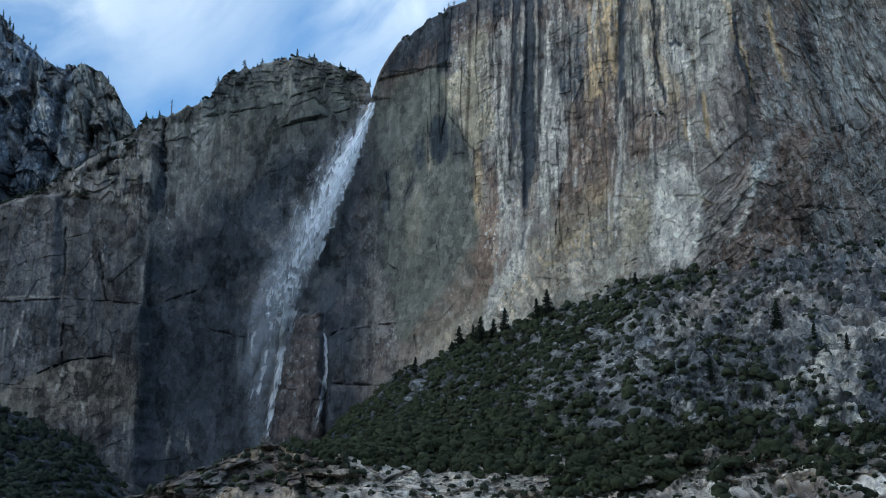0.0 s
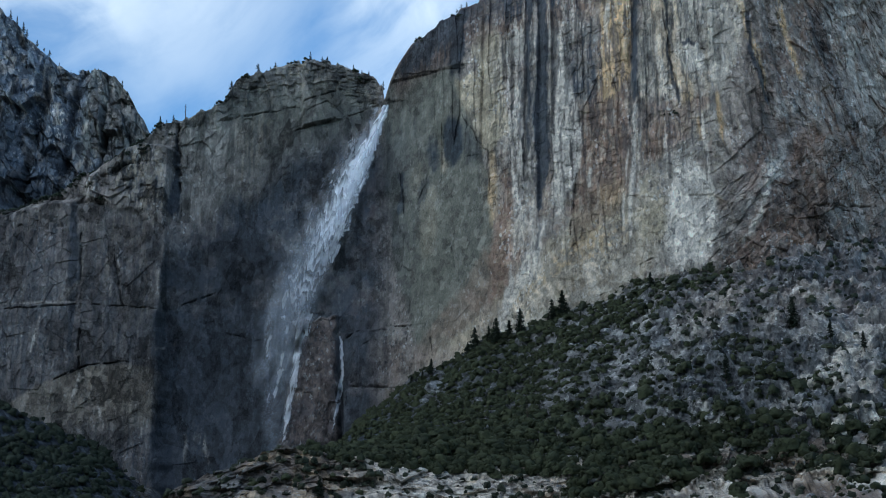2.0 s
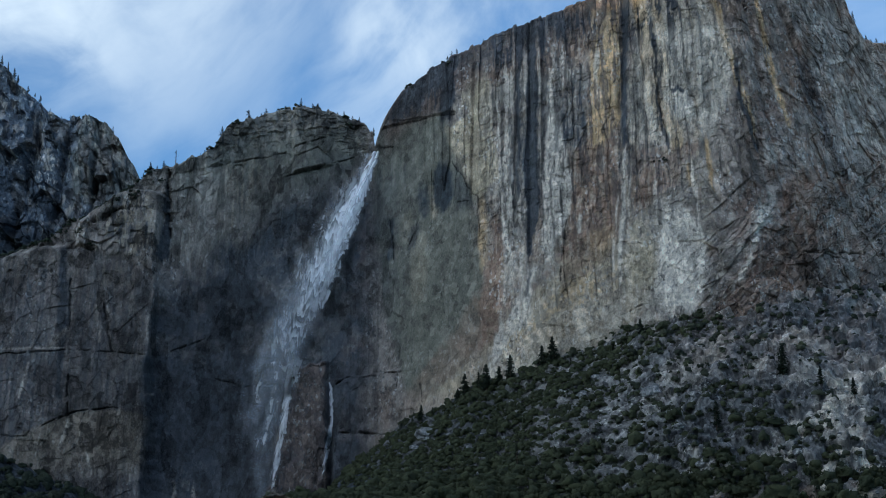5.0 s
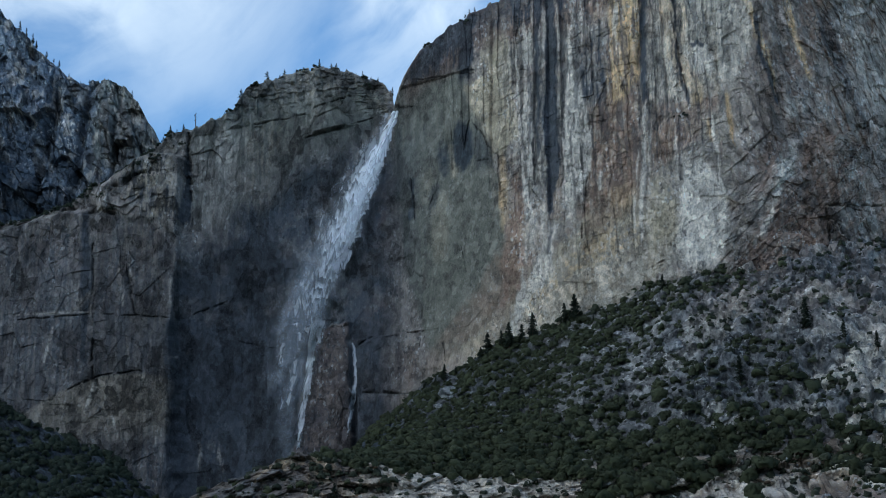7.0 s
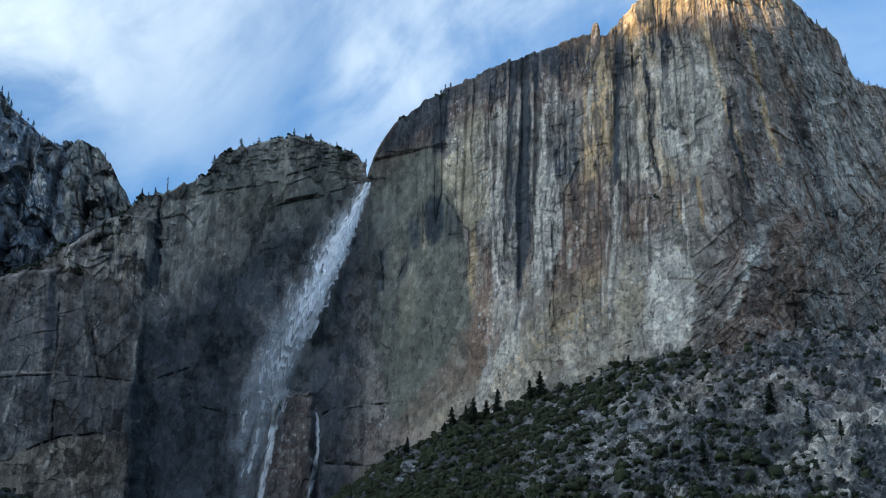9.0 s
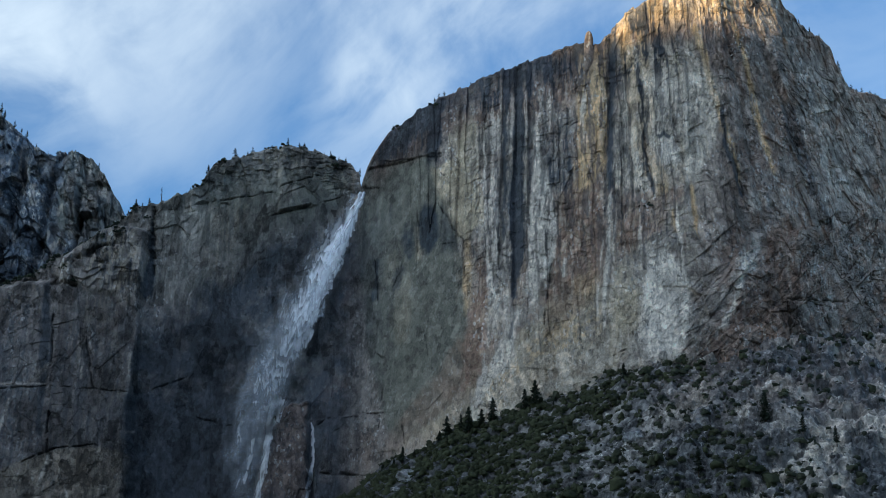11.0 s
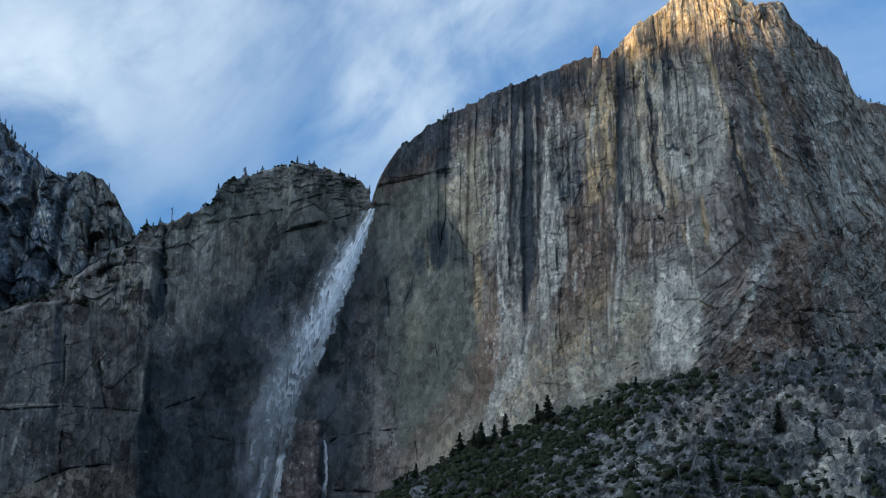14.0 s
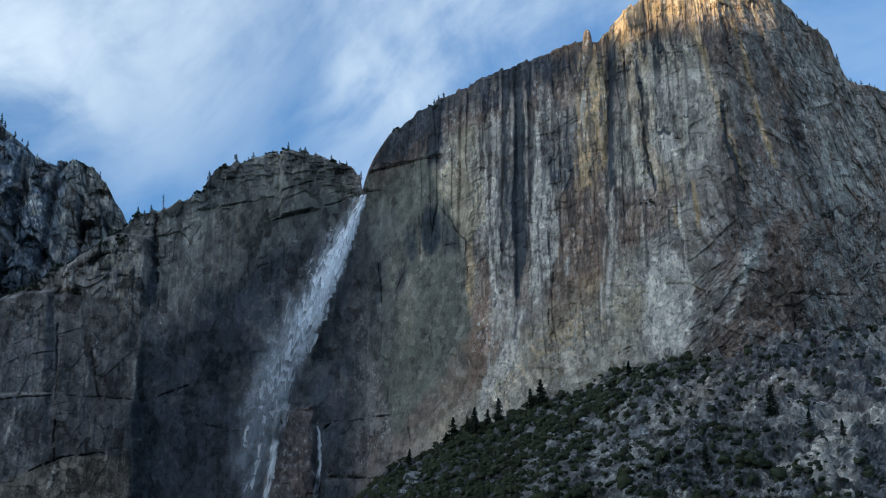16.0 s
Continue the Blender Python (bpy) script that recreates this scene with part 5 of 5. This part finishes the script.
def dense(x, v):
    edge = 60 + 190 * smooth(v, 0.5, 0.0) + 40 * (layers(x / 40, v * 9, 3, 601) - 0.5)
    clump = layers(x / 22, v * 16, 3, 611)
    inside = (1 - 0.5 * smooth(x, 90, 170)) * smooth(edge + 60 - x, -40, 80) * smooth(x, -190, -110) * smooth(0.71 - v, -0.01, 0.02)
    belt = smooth(v, 0.56, 0.61) * smooth(0.69 - v, 0, 0.02) * smooth(345 - x, 0, 40) * smooth(x, -60, 60)
    hanging = smooth(x, 92, 108) * smooth(228 - x, 0, 20) * smooth(v, 0.64, 0.66) * smooth(0.80 - v, 0, 0.03) * smooth(clump, 0.30, 0.42)
    middle = 0.22 * smooth(x, 120, 170) * smooth(385 - x, 0, 70) * smooth(v, 0.32, 0.38) * smooth(0.58 - v, 0, 0.03) * smooth(clump, 0.44, 0.54)
    crest = 0.4 * smooth(x, 190, 230) * smooth(340 - x, 0, 50) * smooth(0.22 - v, 0, 0.06) * smooth(clump, 0.38, 0.5)
    low = 0.45 * smooth(v, 0.60, 0.64) * smooth(x, 215, 240) * smooth(clump, 0.46, 0.56)
    belt = np.maximum(np.maximum(np.maximum(belt, hanging), middle), np.maximum(crest, low))
    corner = smooth(-395 - x, -20, 60)
    return np.clip(np.maximum(np.maximum(inside, 0.8 * belt) * (0.70 + 0.8 * smooth(clump, 0.28, 0.48)), corner), 0, 1)


x, v, at, g = scatter(27000, 7, lambda x, v: dense(x, v) * (x > -400))
r = (1.3 + 3.9 * g.random(len(at)) ** 1.5) * np.where(v > 0.45, 1.5, 1.0)
at[:, 2] += 0.15 * r
me = mesh_from("brush", *bush_mesh(at, r, 8, 50), flat=False)
me.materials.append(BRUSH)
tagged(new("brush", me), "dense dark green evergreen brush covering the slope", "brush", kind="stuff")


x, v, at, g = scatter(9000, 9, lambda x, v: dense(x, v) * (x <= -400))
r = g.uniform(3.0, 6.5, len(at))
me = mesh_from("woods", *bush_mesh(at * 1.0, r, 10, 22), flat=False)
me.materials.append(NEEDLES)
tagged(new("woods", me), "dark evergreen woods on the shaded lower slope", "woods", kind="stuff")


def loose(x, v):
    clump = layers(x / 26, v * 14, 3, 621)
    right = smooth(x, 60, 220) * (1 - 0.55 * smooth(x, 320, 420) * smooth(0.5 - v, -0.1, 0.1)) * (0.25 + 0.75 * smooth(clump, 0.42, 0.6))
    outcrop = 0.8 * smooth(-60 - x, -30, 30) * smooth(x, -330, -280) * smooth(v, 0.55, 0.62)
    return np.clip(right + outcrop + 0.3 * smooth(v, 0.68, 0.72) * smooth(x, -60, 0), 0, 1)


x, v, at, g = scatter(8500, 17, loose)
r = g.uniform(1.2, 4.6, len(at)) ** 1.0
at[:, 2] += 0.1 * r
me = mesh_from("scrub", *bush_mesh(at[260:], r[260:], 18, 34), flat=False)
me.materials.append(SHRUB)
tagged(new("scrub", me), "scattered grey-green scrub among the rocks", "scrub", kind="stuff")
shapes = []
for k in range(6):
    me = mesh_from("shrub", *bush_mesh(np.zeros((1, 3)), np.ones(1), 30 + k, 44), flat=False)
    me.materials.append(SHRUB if k % 2 else BRUSH)
    shapes.append(me)
for k in range(260):
    ob = new("shrub", shapes[k % 6])
    ob.matrix_basis = Matrix.Translation(at[k]) @ Matrix.Rotation(k * 2.4, 4, "Z") @ Matrix.Scale(float(r[k]) * 1.15, 4)
    tagged(ob, "rounded dark green shrub growing among granite blocks", "shrub", "shrubs on the slope")


# ---- boulders ----
def boulder_mesh(seed):
    bm = bmesh.new()
    bmesh.ops.create_icosphere(bm, subdivisions=2, radius=1.0)
    for vert in bm.verts:
        k = 0.75 + 0.5 * noise.noise(vert.co * 1.3 + Vector((seed * 7.1, 0, 0)))
        vert.co = Vector((vert.co.x * 1.3, vert.co.y, vert.co.z * 0.8)) * k
    me = bpy.data.meshes.new("boulder")
    bm.to_mesh(me)
    bm.free()
    me.materials.append(BOULDER)
    return me


stones = [boulder_mesh(k) for k in range(6)]
x, v, at, g = scatter(700, 27, lambda x, v: (0.12 + 0.6 * smooth(x, 60, 200)) * smooth(x, -120, -60) * (0.35 + 0.4 * smooth(v, 0.1, 0.3)))
for k in range(min(140, len(at))):
    ob = new("boulder", stones[k % 6])
    size = float(g.uniform(1.0, 3.8))
    ob.matrix_basis = Matrix.Translation(at[k] + np.array([0, 0, 0.2 * size])) @ Matrix.Rotation(k * 1.7, 4, "Z") @ Matrix.Scale(size, 4)
    tagged(ob, "pale grey granite boulder lying on the slope", "boulder", "boulders on the slope")


def outcrop(seed, size):
    bm = bmesh.new()
    bmesh.ops.create_icosphere(bm, subdivisions=4, radius=1.0)
    for vert in bm.verts:
        c = vert.co.copy()
        k = 0.80 + 0.35 * noise.noise(c * 1.2 + Vector((seed * 5.3, 0, 0))) + 0.10 * noise.cell(c * 1.7 + Vector((0, seed, seed * 0.3))) + 0.10 * noise.noise(c * 5 + Vector((seed, 0, 0)))
        vert.co = Vector((c.x * 1.3, c.y, c.z * 0.85)) * k * size * 0.8
    me = bpy.data.meshes.new("outcrop")
    bm.to_mesh(me)
    bm.free()
    me.materials.append(BOULDER)
    return tagged(new("outcrop", me), "pale grey granite outcrop standing out of the brush", "rock outcrop", "outcrops on the slope")


for k, (x, v, size) in enumerate(((-26, 0.22, 15), (152, 0.276, 8), (170, 0.22, 7), (73, 0.509, 5), (131, 0.249, 6), (-41, 0.259, 7), (49, 0.661, 9), (222, 0.36, 15), (255, 0.612, 9),
                                  (240, 0.481, 8), (306, 0.506, 7), (348, 0.581, 7))):
    y, z = on_slope(x, v)
    outcrop(k, size).location = (x, y, z + 0.1 * size)


def rubble(at, size, seed):
    """Many angular stones as one mesh."""
    g = np.random.default_rng(seed)
    bm = bmesh.new()
    bmesh.ops.create_icosphere(bm, subdivisions=1, radius=1.0)
    base = np.array([vert.co[:] for vert in bm.verts])
    faces = np.array([[vert.index for vert in f.verts] for f in bm.faces])
    bm.free()
    shape = base[None] * g.uniform(0.6, 1.25, (len(at), len(base), 1)) * g.uniform(0.6, 1.3, (len(at), 1, 3)) * size[:, None, None]
    verts = (at[:, None] + shape).reshape(-1, 3)
    return verts, (faces[None] + len(base) * np.arange(len(at))[:, None, None]).reshape(-1, 3)


x, v, at, g = scatter(9000, 37, lambda x, v: (smooth(x, -60, 160) * 0.6 + 0.5 * smooth(v, 0.55, 0.65) * smooth(x, -300, -240)) * smooth(layers(x / 30, v * 14, 3, 631), 0.40, 0.58))
me = mesh_from("rubble", *rubble(at, g.uniform(0.5, 2.2, len(at)), 38))
me.materials.append(BOULDER)
tagged(new("rubble", me), "pale angular granite rubble strewn over the slope", "rubble", kind="stuff")


# ---- brush on the ledges and along the rim of the cliff ----
LEDGES = [(-441, 719), (-428, 723), (-416, 728), (-539, 706), (-515, 698), (-494, 675), (-553, 682), (-567, 666), (-476, 655), (-394, 755), (-132, 836), (-414, 766), (4, 900), (268, 700)]
LEDGES += [(x, float(rim_height(np.array([float(x)]))[0]) - 1.5) for x in range(-650, -425, 9)]
LEDGES += [(x, float(rim_height(np.array([float(x)]))[0])) for x in (-410, -320, -293, -225, -205, -140, -52)]
g = np.random.default_rng(47)
spots = []
for x, z in LEDGES:
    for _ in range(6):
        a, b = x + g.normal() * 5, z + g.normal() * 2.5
        b = min(b, float(rim_height(np.array([a]))[0]) - 1.0)
        spots.append((a, cliff_y(a, b) - 1.0, b))
spots = np.array(spots)
me = mesh_from("ledge_brush", *bush_mesh(spots, g.uniform(0.8, 2.4, len(spots)), 48, 40), flat=False)
me.materials.append(NEEDLES)
tagged(new("ledge_brush", me), "dark brush clinging to ledges of the cliff", "brush", kind="stuff")
